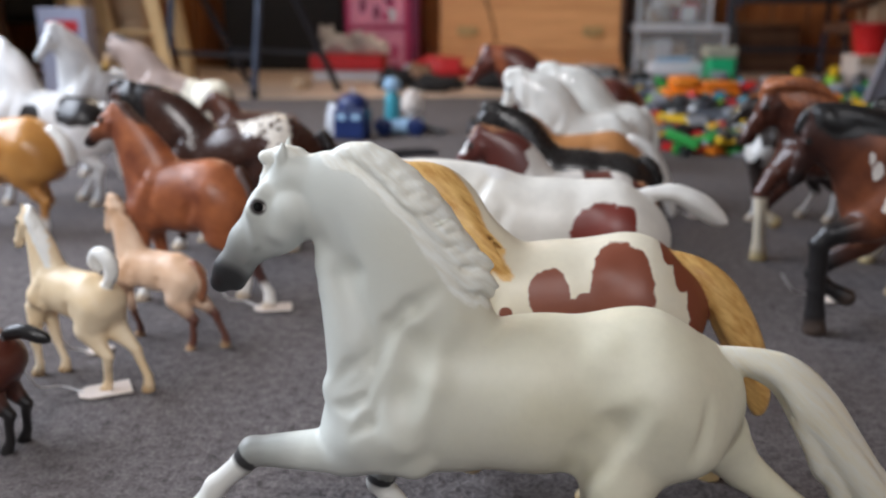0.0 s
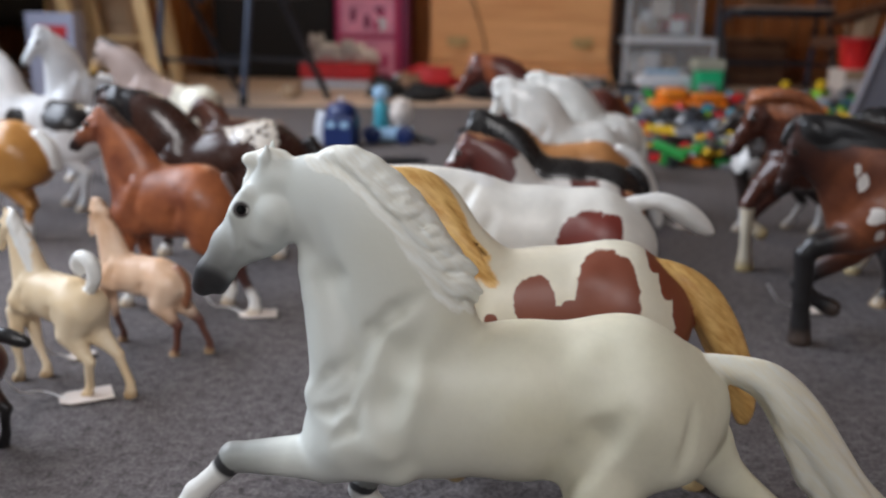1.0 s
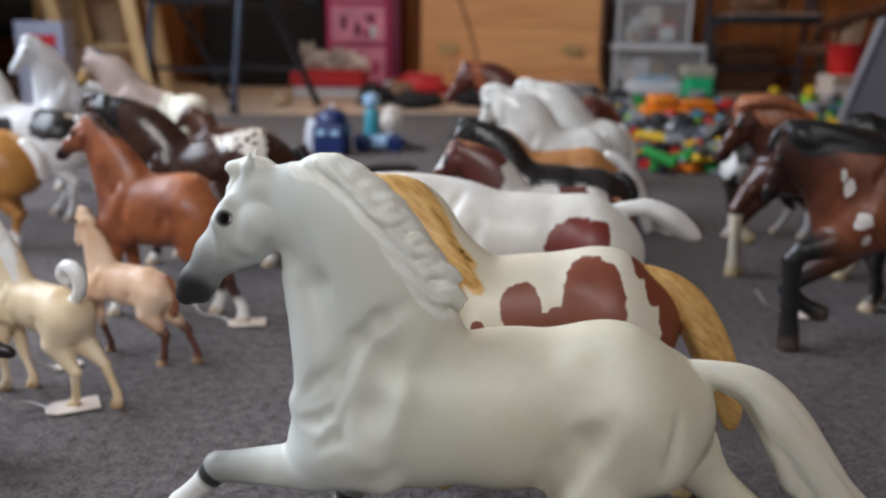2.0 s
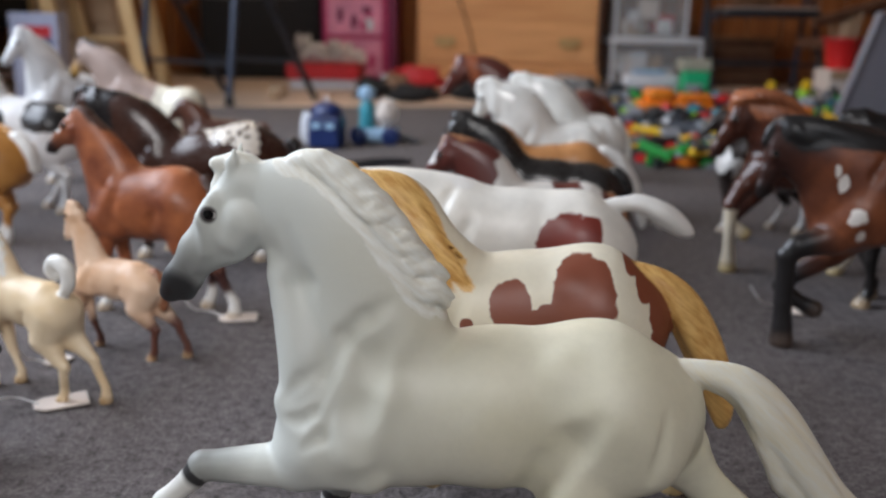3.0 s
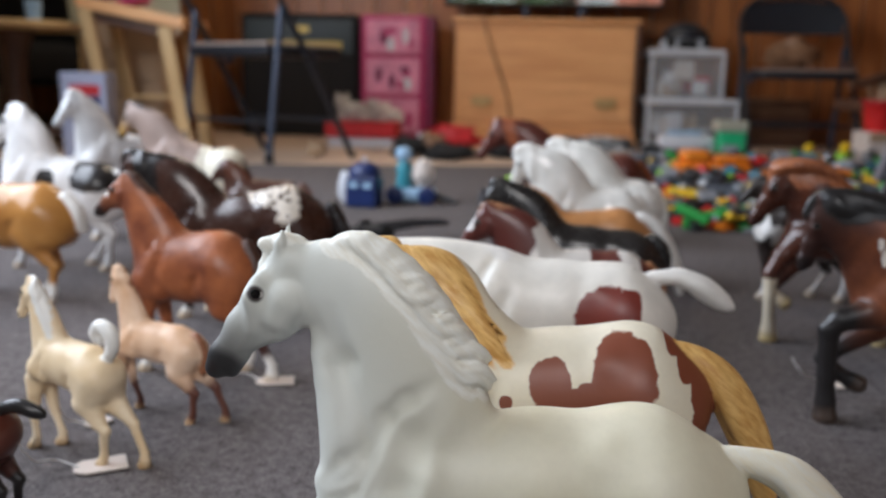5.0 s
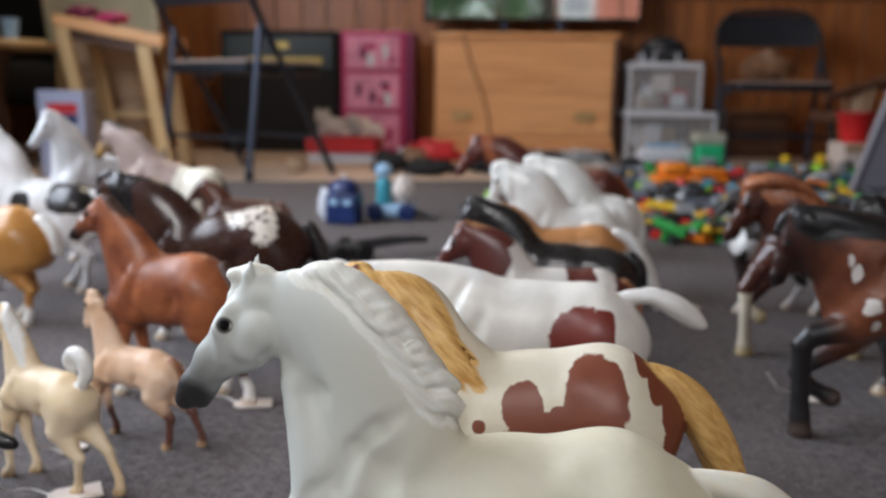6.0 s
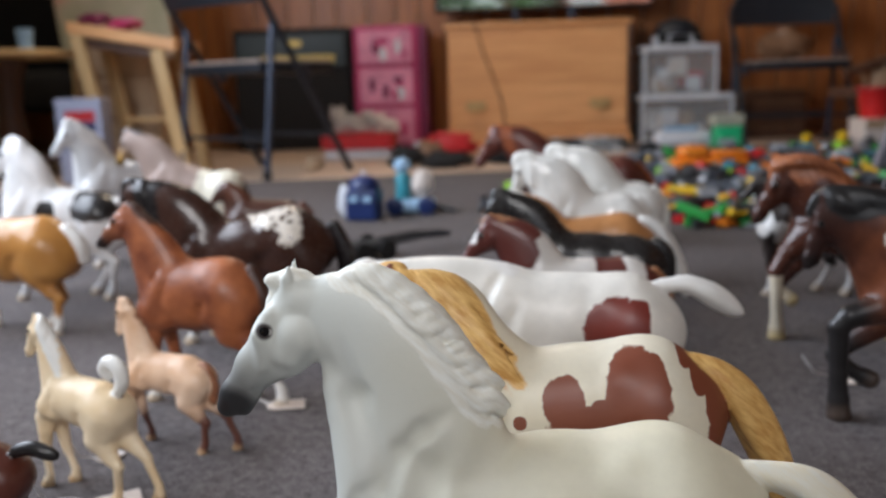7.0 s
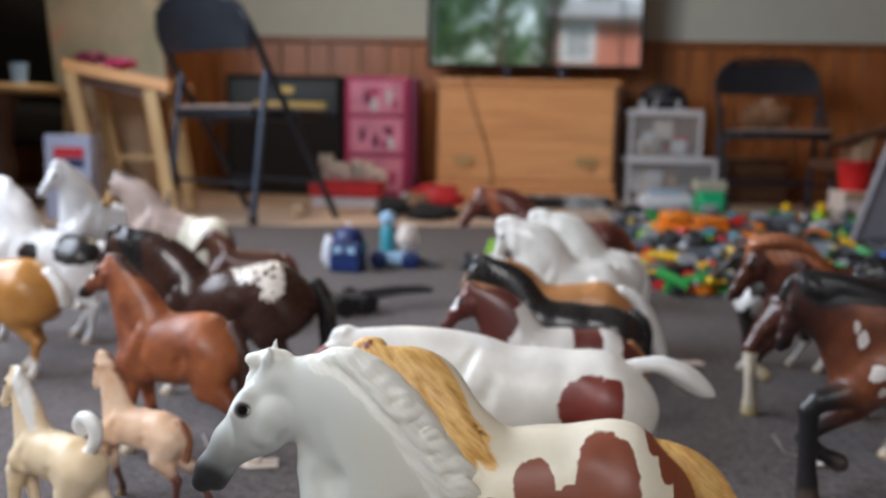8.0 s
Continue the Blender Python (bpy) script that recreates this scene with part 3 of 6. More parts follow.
def coat(name, base, hair, shade=None, points=None, socks=None, muzzle=None, hoof=(0.45, 0.33, 0.2), patches=(), patch=(0.2, 0.05, 0.03), spots=0.0, gloss=0.36, ragged=0.2, hair_dark=None, eye=None, nostril=None, face=0.05, blaze=None, front=None, tail_hair=None):
    """A painted coat. front: tone of head and neck and where along the body it begins and ends to fade; tail_hair: tone of the tail. shade: second tone of the body; points, socks: colour and how far down the leg it begins; patches: x, z, half width, half height."""
    m, nt, b = nodes_of(name)

    def at(n):
        k = nt.nodes.new("ShaderNodeAttribute")
        k.attribute_name = n
        return k.outputs["Fac"]

    v = obj_vec(nt)
    n1, n2 = noise_out(nt, v, 26, 3), noise_out(nt, v, 240, 3)
    col = mix(nt, ramp(nt, n1, 0.35, 0.68), base, shade or tuple(c * 0.8 for c in base))
    col = mix(nt, math_node(nt, "MULTIPLY", ramp(nt, n2, 0.4, 0.8), 0.18), col, tuple(c * 0.75 for c in base))
    if front:
        fx = nt.nodes.new("ShaderNodeSeparateXYZ")
        nt.links.new(v, fx.inputs[0])
        col = mix(nt, ramp(nt, math_node(nt, "ADD", fx.outputs[0], math_node(nt, "MULTIPLY", n1, 0.03)), front[2], front[1]), col, front[0])
    if muzzle:
        mz = at("muzzle")
        col = mix(nt, ramp(nt, mz, 0.08, 1.05), col, muzzle)
        col = mix(nt, ramp(nt, mz, 0.88, 1.0), col, tuple(c * 0.3 for c in muzzle))
    if points:
        t = math_node(nt, "ADD", at("limb"), math_node(nt, "MULTIPLY", n1, 0.12))
        col = mix(nt, ramp(nt, t, points[1], points[1] + 0.16), col, points[0])
    if patches:
        sep = nt.nodes.new("ShaderNodeSeparateXYZ")
        nt.links.new(v, sep.inputs[0])
        wob = math_node(nt, "ADD", math_node(nt, "MULTIPLY", math_node(nt, "SUBTRACT", noise_out(nt, v, 110, 5, 0.7), 0.5), ragged * 4.5), math_node(nt, "MULTIPLY", math_node(nt, "SUBTRACT", noise_out(nt, v, 42, 2), 0.5), ragged * 7))
        low = None
        for px, pz, rx, rz in patches:
            ex = math_node(nt, "POWER", math_node(nt, "ABSOLUTE", math_node(nt, "MULTIPLY", math_node(nt, "SUBTRACT", sep.outputs[0], px), 1 / rx)), 2.4)
            ez = math_node(nt, "POWER", math_node(nt, "ABSOLUTE", math_node(nt, "MULTIPLY", math_node(nt, "SUBTRACT", sep.outputs[2], pz), 1 / rz)), 2.4)
            e = math_node(nt, "ADD", ex, ez)
            low = e if low is None else math_node(nt, "MINIMUM", low, e)
        mask = ramp(nt, math_node(nt, "ADD", low, wob), 1.06, 0.94)
        if spots:
            vor = add(nt, "ShaderNodeTexVoronoi", Scale=105.0)
            nt.links.new(v, vor.inputs["Vector"])
            mask = math_node(nt, "MULTIPLY", mask, ramp(nt, vor.outputs["Distance"], spots - 0.05, spots + 0.05))
        col = mix(nt, mask, col, patch)
    if socks:
        t = math_node(nt, "ADD", at("limb"), math_node(nt, "MULTIPLY", n1, 0.06))
        col = mix(nt, ramp(nt, t, socks[1], socks[1] + 0.05), col, socks[0])
    col = mix(nt, at("hoof"), col, hoof)
    raw = nt.nodes.new("ShaderNodeSeparateXYZ")
    nt.links.new(v, raw.inputs[0])
    lie = nt.nodes.new("ShaderNodeCombineXYZ")          # strands lie backwards and down
    nt.links.new(math_node(nt, "ADD", math_node(nt, "MULTIPLY", raw.outputs[0], 0.8), math_node(nt, "MULTIPLY", raw.outputs[2], 0.9)), lie.inputs[0])
    nt.links.new(math_node(nt, "MULTIPLY", raw.outputs[1], 0.5), lie.inputs[1])
    nt.links.new(math_node(nt, "MULTIPLY", math_node(nt, "SUBTRACT", raw.outputs[0], raw.outputs[2]), 0.13), lie.inputs[2])
    strands = noise_out(nt, lie.outputs[0], 330, 3, 0.6)
    mane_hair = mix(nt, ramp(nt, raw.outputs[0], 0.05, 0.07), hair, tail_hair or hair)
    col = mix(nt, at("hair"), col, mix(nt, ramp(nt, strands, 0.35, 0.65), mane_hair, hair_dark or tuple(c * (0.94 if min(hair) > 0.5 else 0.7) for c in hair)))
    parts_ = nt.nodes.new("ShaderNodeSeparateXYZ")
    nt.links.new(v, parts_.inputs[0])
    side = nt.nodes.new("ShaderNodeCombineXYZ")
    nt.links.new(parts_.outputs[0], side.inputs[0])
    nt.links.new(math_node(nt, "ABSOLUTE", parts_.outputs[1]), side.inputs[1])
    nt.links.new(parts_.outputs[2], side.inputs[2])

    def near(place):
        n = nt.nodes.new("ShaderNodeVectorMath")
        n.operation = "DISTANCE"
        nt.links.new(side.outputs[0], n.inputs[0])
        n.inputs[1].default_value = place
        return n.outputs["Value"]

    d_eye = near(eye)
    if blaze:
        col = mix(nt, ramp(nt, near(blaze), 0.17 * face, 0.13 * face), col, (0.74, 0.72, 0.69))
    col = mix(nt, ramp(nt, d_eye, 0.066 * face, 0.047 * face), col, (0.045, 0.035, 0.033))
    col = mix(nt, ramp(nt, near(nostril), 0.065 * face, 0.035 * face), col, (0.02, 0.015, 0.015))
    # pale spot behind the pupil: eye white and catch-light put into the colour
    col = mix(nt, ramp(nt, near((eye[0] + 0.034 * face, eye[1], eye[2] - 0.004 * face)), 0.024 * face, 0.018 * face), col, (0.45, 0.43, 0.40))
    eye = ramp(nt, d_eye, 0.040 * face, 0.036 * face)
    col = mix(nt, eye, col, (0.006, 0.005, 0.005))
    nt.links.new(col, b.inputs["Base Color"])
    rough = math_node(nt, "ADD", math_node(nt, "MULTIPLY", n2, 0.14), gloss - 0.07)
    nt.links.new(math_node(nt, "MULTIPLY", rough, math_node(nt, "SUBTRACT", 1.0, math_node(nt, "MULTIPLY", eye, 0.75))), b.inputs["Roughness"])
    hb = math_node(nt, "ADD", math_node(nt, "MULTIPLY", n2, 0.15), math_node(nt, "MULTIPLY", math_node(nt, "MULTIPLY", strands, at("hair")), 0.55))
    bump(nt, b, hb, 0.45, 0.0016)
    return m


def figurine(horse, y, turn, label, fine=0.003, group="", patches=(), blazed=False, **paint):
    """Sets a horse down on the carpet with its middle over the plan line y, turned about it (counterclockwise from above)."""
    xm = 0.5 * (horse.w[0] + horse.c[0])
    if not any(c[6] == "cut" for c in horse.cones):
        (xw, zw), (xc, zc), R, B = horse.w, horse.c, horse.R, horse.c[0] - horse.w[0]
        horse.crease([(xw + 0.14 * B, zw - 0.45 * R), (xw + 0.03 * B, zw - 0.9 * R), (xw + 0.02 * B, zw - 1.5 * R)], 0.04 * R, 0.17 * R, 0.12 * R)
        horse.crease([(xw - 0.02 * B, zw + 0.05 * R), (xw - 0.16 * B, zw - 0.4 * R), (xw - 0.26 * B, zw - 1.0 * R)], 0.035 * R, 0.13 * R, 0.1 * R)
        horse.crease([(xc - 0.36 * B, zc - 1.75 * R), (xc - 0.26 * B, zc - 1.3 * R), (xc - 0.1 * B, zc - 0.95 * R)], 0.04 * R, 0.17 * R, 0.12 * R)
    me = horse.mesh(fine)
    me.transform(Matrix.Translation((-xm, 0, 0)))
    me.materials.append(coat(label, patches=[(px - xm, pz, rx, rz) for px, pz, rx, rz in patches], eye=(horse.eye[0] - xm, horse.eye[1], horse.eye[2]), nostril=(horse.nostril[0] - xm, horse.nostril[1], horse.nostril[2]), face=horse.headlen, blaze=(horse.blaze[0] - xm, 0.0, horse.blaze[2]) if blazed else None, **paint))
    ob = new("horse_figurine", me)
    ob.matrix_basis = pose(xm, y, 0, 0, 0, turn)
    return tagged(ob, label, "figurine", group)


def four_legs(horse, near_fore, far_fore, near_hind, far_hind, size=1.0):
    for end, y, style in (("fore", -1, near_fore), ("fore", 1, far_fore), ("hind", -1, near_hind), ("hind", 1, far_hind)):
        if isinstance(style, str):
            horse.leg(end, y, style, size=size)
        else:
            horse.leg(end, y, "", pts=style)
    return horse


# ---- the herd on the carpet ----
WHITE, CREAM, BLACK = (0.78, 0.76, 0.72), (0.72, 0.66, 0.53), (0.016, 0.014, 0.014)
HERD = "model horses on the carpet"

# pale grey stallion in a gallop
h = Horse((0.035, 0.1628), (0.145, 0.1680), (-0.030, 0.243), (-0.072, 0.181), 0.0388)
h.chain("body", [(0.033, 0, 0.146, 0.037), (0.029, 0, 0.186, 0.0310), (0.012, 0, 0.215, 0.0235), (-0.012, 0, 0.231, 0.0140)], 0.012, 0.62, True, 4).head(1.0)
for y in (1, -1):
    h.chain("body", [(0.046, y * 0.013, 0.168, 0.012), (0.014, y * 0.022, 0.130, 0.014)], 0.007, 0.8)
    h.chain("body", [(-0.002, y * 0.019, 0.134, 0.010), (0.010, y * 0.025, 0.112, 0.012)], 0.006, 0.9)
    h.chain("body", [(0.040, y * 0.024, 0.138, 0.012), (0.028, y * 0.027, 0.114, 0.013)], 0.008, 0.9)
    h.chain("body", [(0.122, y * 0.024, 0.118, 0.010), (0.134, y * 0.028, 0.088, 0.014)], 0.003, 0.9)
h.chain("body", [(-0.010, -0.006, 0.200, 0.006), (0.002, -0.015, 0.160, 0.011), (0.004, -0.018, 0.140, 0.010)], 0.006, 0.8, True, 4)
h.hind_limb = 0.25
four_legs(h,
          [(0.007, 0.114, 0.021), (-0.004, 0.096, 0.0125), (-0.050, 0.095, 0.0075), (-0.056, 0.088, 0.006), (-0.071, 0.074, 0.0058), (-0.079, 0.060, 0.007), (-0.084, 0.050, 0.0085)],
          [(0.022, 0.110, 0.020), (0.019, 0.088, 0.012), (0.013, 0.068, 0.008), (0.010, 0.060, 0.0065), (0.030, 0.035, 0.006), (0.042, 0.030, 0.007), (0.050, 0.030, 0.008)],
          [(0.152, 0.125, 0.032), (0.138, 0.092, 0.022), (0.131, 0.066, 0.013), (0.146, 0.045, 0.0085), (0.146, 0.036, 0.0065), (0.136, 0.016, 0.006), (0.130, 0.009, 0.008), (0.127, 0.004, 0.009)],
          [(0.170, 0.120, 0.030), (0.190, 0.097, 0.019), (0.209, 0.075, 0.011), (0.238, 0.052, 0.008), (0.243, 0.044, 0.0065), (0.262, 0.018, 0.006), (0.262, 0.010, 0.008), (0.260, 0.004, 0.009)])
h.crease([(0.045, 0.186), (0.033, 0.178), (0.023, 0.168), (0.014, 0.150)], 0.0022, 0.005, 0.004)
h.crease([(0.050, 0.172), (0.036, 0.160), (0.030, 0.138), (0.033, 0.115)], 0.0022, 0.009, 0.007)
h.crease([(0.019, 0.151), (0.010, 0.134), (0.002, 0.129), (-0.006, 0.128)], 0.0013, 0.0040, 0.003)
h.crease([(0.014, 0.155), (0.003, 0.148), (-0.007, 0.137)], 0.0011, 0.0040, 0.003)
h.crease([(0.022, 0.146), (0.013, 0.122), (0.004, 0.116)], 0.0010, 0.0035, 0.003)
h.crease([(0.113, 0.090), (0.119, 0.108), (0.130, 0.122), (0.140, 0.134)], 0.0020, 0.008, 0.008)
h.crease([(0.176, 0.136), (0.170, 0.104)], 0.002, 0.006, 0.004)
h.crease([(-0.006, 0.217), (0.001, 0.192), (0.005, 0.167)], 0.0018, 0.007, 0.005)
h.crease([(0.033, 0.182), (0.042, 0.1865)], 0.0012, 0.002, 0.001)
h.crease([(0.034, 0.1785), (0.044, 0.183)], 0.0012, 0.002, 0.001)
h.tail([(0.184, 0.1465, 0.0062), (0.206, 0.1435, 0.0080), (0.222, 0.1360, 0.0108), (0.236, 0.1190, 0.0140), (0.249, 0.0980, 0.0155), (0.262, 0.0800, 0.0150), (0.281, 0.0650, 0.0115), (0.300, 0.0585, 0.004)])
for k, (tx, tz, tr) in enumerate(((0.229, 0.118, 0.0065), (0.236, 0.100, 0.0070), (0.247, 0.086, 0.0075))):
    h.chain("hair", [(tx - 0.010, -0.006, tz + 0.016, 0.0028), (tx - 0.002, -0.0085, tz + 0.004, tr * 0.62), (tx + 0.004, -0.0075, tz - 0.010, tr * 0.6), (tx + 0.010, -0.005, tz - 0.018, 0.0022)], 0.0025, 0.8, True, 4)
INNER = Horse.smooth([(0.0045, 0.2480, 0), (0.0150, 0.2385, 0), (0.0260, 0.2275, 0), (0.0345, 0.2160, 0), (0.0385, 0.2060, 0), (0.0470, 0.1955, 0), (0.0500, 0.1850, 0)], 8)
OUTER = Horse.smooth([(0.0140, 0.2440, 0), (0.0270, 0.2385, 0), (0.0400, 0.2290, 0), (0.0490, 0.2185, 0), (0.0590, 0.2060, 0), (0.0680, 0.1945, 0), (0.0695, 0.1825, 0)], 8)
LOCKS = 24
for i in range(LOCKS):
    f = i / (LOCKS - 1) * (len(INNER) - 1)
    a, b = INNER[max(0, int(f) - 5)], OUTER[min(len(OUTER) - 1, int(f) + 3)]
    g, dip = 1.0 + 0.14 * math.sin(i * 2.3), 0.0026 + 0.0014 * math.sin(i * 1.7)
    deep, n_ = -0.0026 if i % 2 else 0.0, min(1.0, 0.5 + 0.055 * i)
    at_ = lambda u, drop: (a[0] + (b[0] - a[0]) * u * g, a[1] + (b[1] - a[1]) * u * g + drop)
    (x0, z0), (x1, z1), (x2, z2), (x3, z3), (x4, z4) = at_(-0.12, 0.0022), at_(0.22, 0.0004), at_(0.50, -dip), at_(0.80, 0.0014), at_(1.0, -0.0026)
    h.chain("hair", [(x0, -0.0115 * n_ - deep, z0, 0.0012), (x1, -0.0148 * n_ - deep, z1, 0.0023), (x2, -0.0148 * n_ - deep, z2, 0.0028), (x3, -0.0118 * n_ - deep, z3, 0.0032), (x4, -0.0060 * n_ - deep, z4, 0.0020)], 0.0004, 0.9, True, 4)
h.chain("hair", [(p[0] * 0.45 + q[0] * 0.55, -0.002, p[1] * 0.45 + q[1] * 0.55, 0.0080) for p, q in zip(INNER[::6], OUTER[::6])], 0.004, 0.9)
h.forelock(0.7)
h.chain("hair", [(-0.040, -0.001, 0.2455, 0.0035), (-0.030, -0.002, 0.2468, 0.0046), (-0.021, 0, 0.2440, 0.0040)], 0.002, 0.8)
h.chain("hair", [(-0.008, 0, 0.2405, 0.0055), (-0.0005, -0.002, 0.2455, 0.0064), (0.0060, -0.001, 0.2462, 0.0062), (0.0110, 0, 0.2385, 0.0045)], 0.0015, 0.8, True, 3)
# front: grey overspray plus cool side-window light, both put into the coat colour
figurine(h, 0.085, 0, "pale grey galloping horse figurine with white mane and grey muzzle", 0.0014, HERD,
         base=(0.76, 0.72, 0.56), shade=(0.70, 0.66, 0.49), front=((0.64, 0.66, 0.61), -0.075, 0.020), hair=(0.87, 0.88, 0.82), hair_dark=(0.78, 0.76, 0.66), tail_hair=(0.78, 0.72, 0.55), muzzle=(0.075, 0.073, 0.075), points=((0.030, 0.029, 0.029), 0.29), socks=((0.72, 0.71, 0.66), 0.50), hoof=(0.62, 0.52, 0.34), gloss=0.5)

# chestnut and white pinto with flaxen mane and tail
h = Horse((0.065, 0.170), (0.157, 0.176), (0.0, 0.219), (-0.045, 0.172), 0.0405).neck(1.2, 0.05).head(0.95)
h.chain("body", [(0.026, 0, 0.199, 0.020), (0.038, 0, 0.193, 0.018), (0.049, 0, 0.178, 0.015), (0.060, 0, 0.160, 0.012)], 0.012, 0.7, True, 4)
four_legs(h, "fore_fold", "fore_fold", "hind_under", "hind_push")
h.tail([(0.184, 0.163, 0.006), (0.201, 0.154, 0.0105), (0.216, 0.140, 0.0132), (0.230, 0.116, 0.0140), (0.2415, 0.090, 0.0118), (0.2475, 0.070, 0.0075), (0.2485, 0.060, 0.003)])
for i in range(13):
    f = i / 12
    x0, z0 = -0.006 + 0.044 * f, 0.2185 + 0.0035 * math.sin(3.1 * f) - 0.004 * f * f
    dx, dz = 0.044 + 0.006 * math.sin(i * 2.1), -0.056 - 0.008 * f + 0.006 * math.sin(i * 3.3)
    lie_ = lambda u, side, r: (x0 + dx * u ** 1.15 + 0.0025 * math.sin(6 * u + i), side - 0.0015 * (i % 2), z0 + dz * u ** 0.95, r)
    h.chain("hair", [lie_(0.0, -0.004, 0.0040), lie_(0.22, -0.0125, 0.0052), lie_(0.48, -0.0185, 0.0050), lie_(0.75, -0.0225, 0.0042), lie_(1.0, -0.0245, 0.0012)], 0.0016, 0.8, True, 3)
h.chain("hair", [(0.044, -0.012, 0.206, 0.0012), (0.056, -0.016, 0.196, 0.0020), (0.068, -0.018, 0.183, 0.0014), (0.078, -0.020, 0.174, 0.0008)], 0.001, 0.8, True, 3)
h.forelock()
figurine(h, 0.205, 0, "white and chestnut pinto horse figurine with flaxen mane", 0.0018, HERD,
         patches=[(0.106, 0.148, 0.0125, 0.0150), (0.1500, 0.1545, 0.0190, 0.0205), (0.131, 0.132, 0.036, 0.0145), (0.128, 0.144, 0.006, 0.006), (0.183, 0.1735, 0.0080, 0.0100), (0.1910, 0.163, 0.0095, 0.0140), (0.201, 0.145, 0.0110, 0.0170), (0.205, 0.122, 0.0150, 0.0220), (-0.02, 0.21, 0.035, 0.05), (0.080, 0.136, 0.004, 0.004)], ragged=0.17,
         patch=(0.20, 0.055, 0.028), base=(0.74, 0.69, 0.56), shade=(0.70, 0.63, 0.48), hair=(0.78, 0.50, 0.18), hair_dark=(0.56, 0.29, 0.08), hoof=(0.6, 0.44, 0.22), gloss=0.45)

# white horse with one red-brown patch and a streaming tail
h = Horse((0.070, 0.183), (0.166, 0.177), (-0.045, 0.185), (-0.10, 0.142), 0.042).neck(1.1, 0.03).head()
four_legs(h, "fore_reach", "fore_stand", "hind_push", "hind_under")
h.tail([(0.194, 0.167, 0.006), (0.208, 0.1695, 0.0060), (0.223, 0.1695, 0.0075), (0.242, 0.160, 0.0100), (0.256, 0.150, 0.0075), (0.264, 0.145, 0.002)])
h.mane(0.03, 8, -1, 0.18, 0.3).forelock()
figurine(h, 0.38, 0, "glossy white horse figurine with one red-brown flank patch", 0.0026, HERD,
         patches=[(0.159, 0.139, 0.026, 0.027), (0.176, 0.155, 0.010, 0.010), (-0.075, 0.15, 0.03, 0.03)], patch=(0.19, 0.032, 0.022), base=(0.84, 0.81, 0.74), hair=WHITE, hoof=(0.5, 0.4, 0.25), gloss=0.4)

# small dark-headed pinto
h = Horse((0.112, 0.145), (0.203, 0.141), (0.056, 0.188), (0.022, 0.139), 0.034).neck(1.3, 0.14).head()
four_legs(h, "fore_stand", "fore_back", "hind_stand", "hind_under")
h.tail([(0.236, 0.128, 0.006), (0.248, 0.10, 0.010), (0.246, 0.05, 0.006)])
h.mane(0.018, 8, 1, 0.16, 0.3).forelock(0.7)
figurine(h, 0.62, 0, "dark bay and white pinto pony figurine with blazed face", 0.0026, HERD, blazed=True,
         patches=[(0.055, 0.165, 0.055, 0.05), (0.186, 0.137, 0.016, 0.028), (0.236, 0.128, 0.012, 0.02)], patch=(0.105, 0.026, 0.02), base=(0.72, 0.68, 0.63), hair=(0.35, 0.16, 0.08), hoof=(0.1, 0.08, 0.06), gloss=0.33)

# black horse
h = Horse((0.125, 0.154), (0.226, 0.143), (0.064, 0.199), (0.034, 0.150), 0.035).neck(1.3, 0.14).head()
four_legs(h, "fore_stand", "fore_back", "hind_stand", "hind_under")
h.tail([(0.258, 0.136, 0.008), (0.274, 0.115, 0.011), (0.274, 0.06, 0.008)])
h.mane(0.045, 13, -1, 0.22, 0.5, wave=0.05).forelock()
figurine(h, 0.745, 0, "glossy black horse figurine with a thick wavy mane", 0.003, HERD, base=(0.022, 0.019, 0.018), hair=BLACK, hoof=(0.05, 0.04, 0.04), gloss=0.28)

# tan and white horse
h = Horse((0.148, 0.147), (0.232, 0.152), (0.064, 0.184), (0.034, 0.140), 0.037).neck().head()
four_legs(h, "fore_stand", "fore_back", "hind_stand", "hind_under")
h.tail([(0.262, 0.144, 0.008), (0.284, 0.130, 0.011), (0.304, 0.098, 0.012), (0.320, 0.056, 0.010), (0.324, 0.036, 0.004)])
h.mane(0.02, 7, 1)
figurine(h, 0.87, 0, "tan horse figurine with a long white tail", 0.0032, HERD, base=(0.47, 0.21, 0.075), hair=WHITE, socks=(WHITE, 0.5), gloss=0.33)

# two glossy white horses side by side
for at_y, back_, crown_, muzzle_ in ((1.0, ((0.172, 0.166), (0.245, 0.163)), (0.098, 0.220), (0.080, 0.160)), (1.1, ((0.232, 0.172), (0.288, 0.166)), (0.152, 0.223), (0.128, 0.165))):
    h = Horse(back_[0], back_[1], crown_, muzzle_, 0.040).neck(1.55, 0.17).head()
    four_legs(h, "fore_stand", "fore_back", "hind_stand", "hind_under")
    xt, zt = back_[1]
    h.tail([(xt + 0.030, zt - 0.008, 0.008), (xt + 0.046, zt - 0.05, 0.012), (xt + 0.046, zt - 0.12, 0.007)])
    h.mane(0.060, 13, -1, 0.34, 0.30, wave=0.06).forelock(1.5)
    figurine(h, at_y, 4, "glossy pearl white horse figurine with a full curling mane", 0.0032, HERD, base=(0.84, 0.83, 0.78), hair=(0.86, 0.85, 0.80), gloss=0.12)

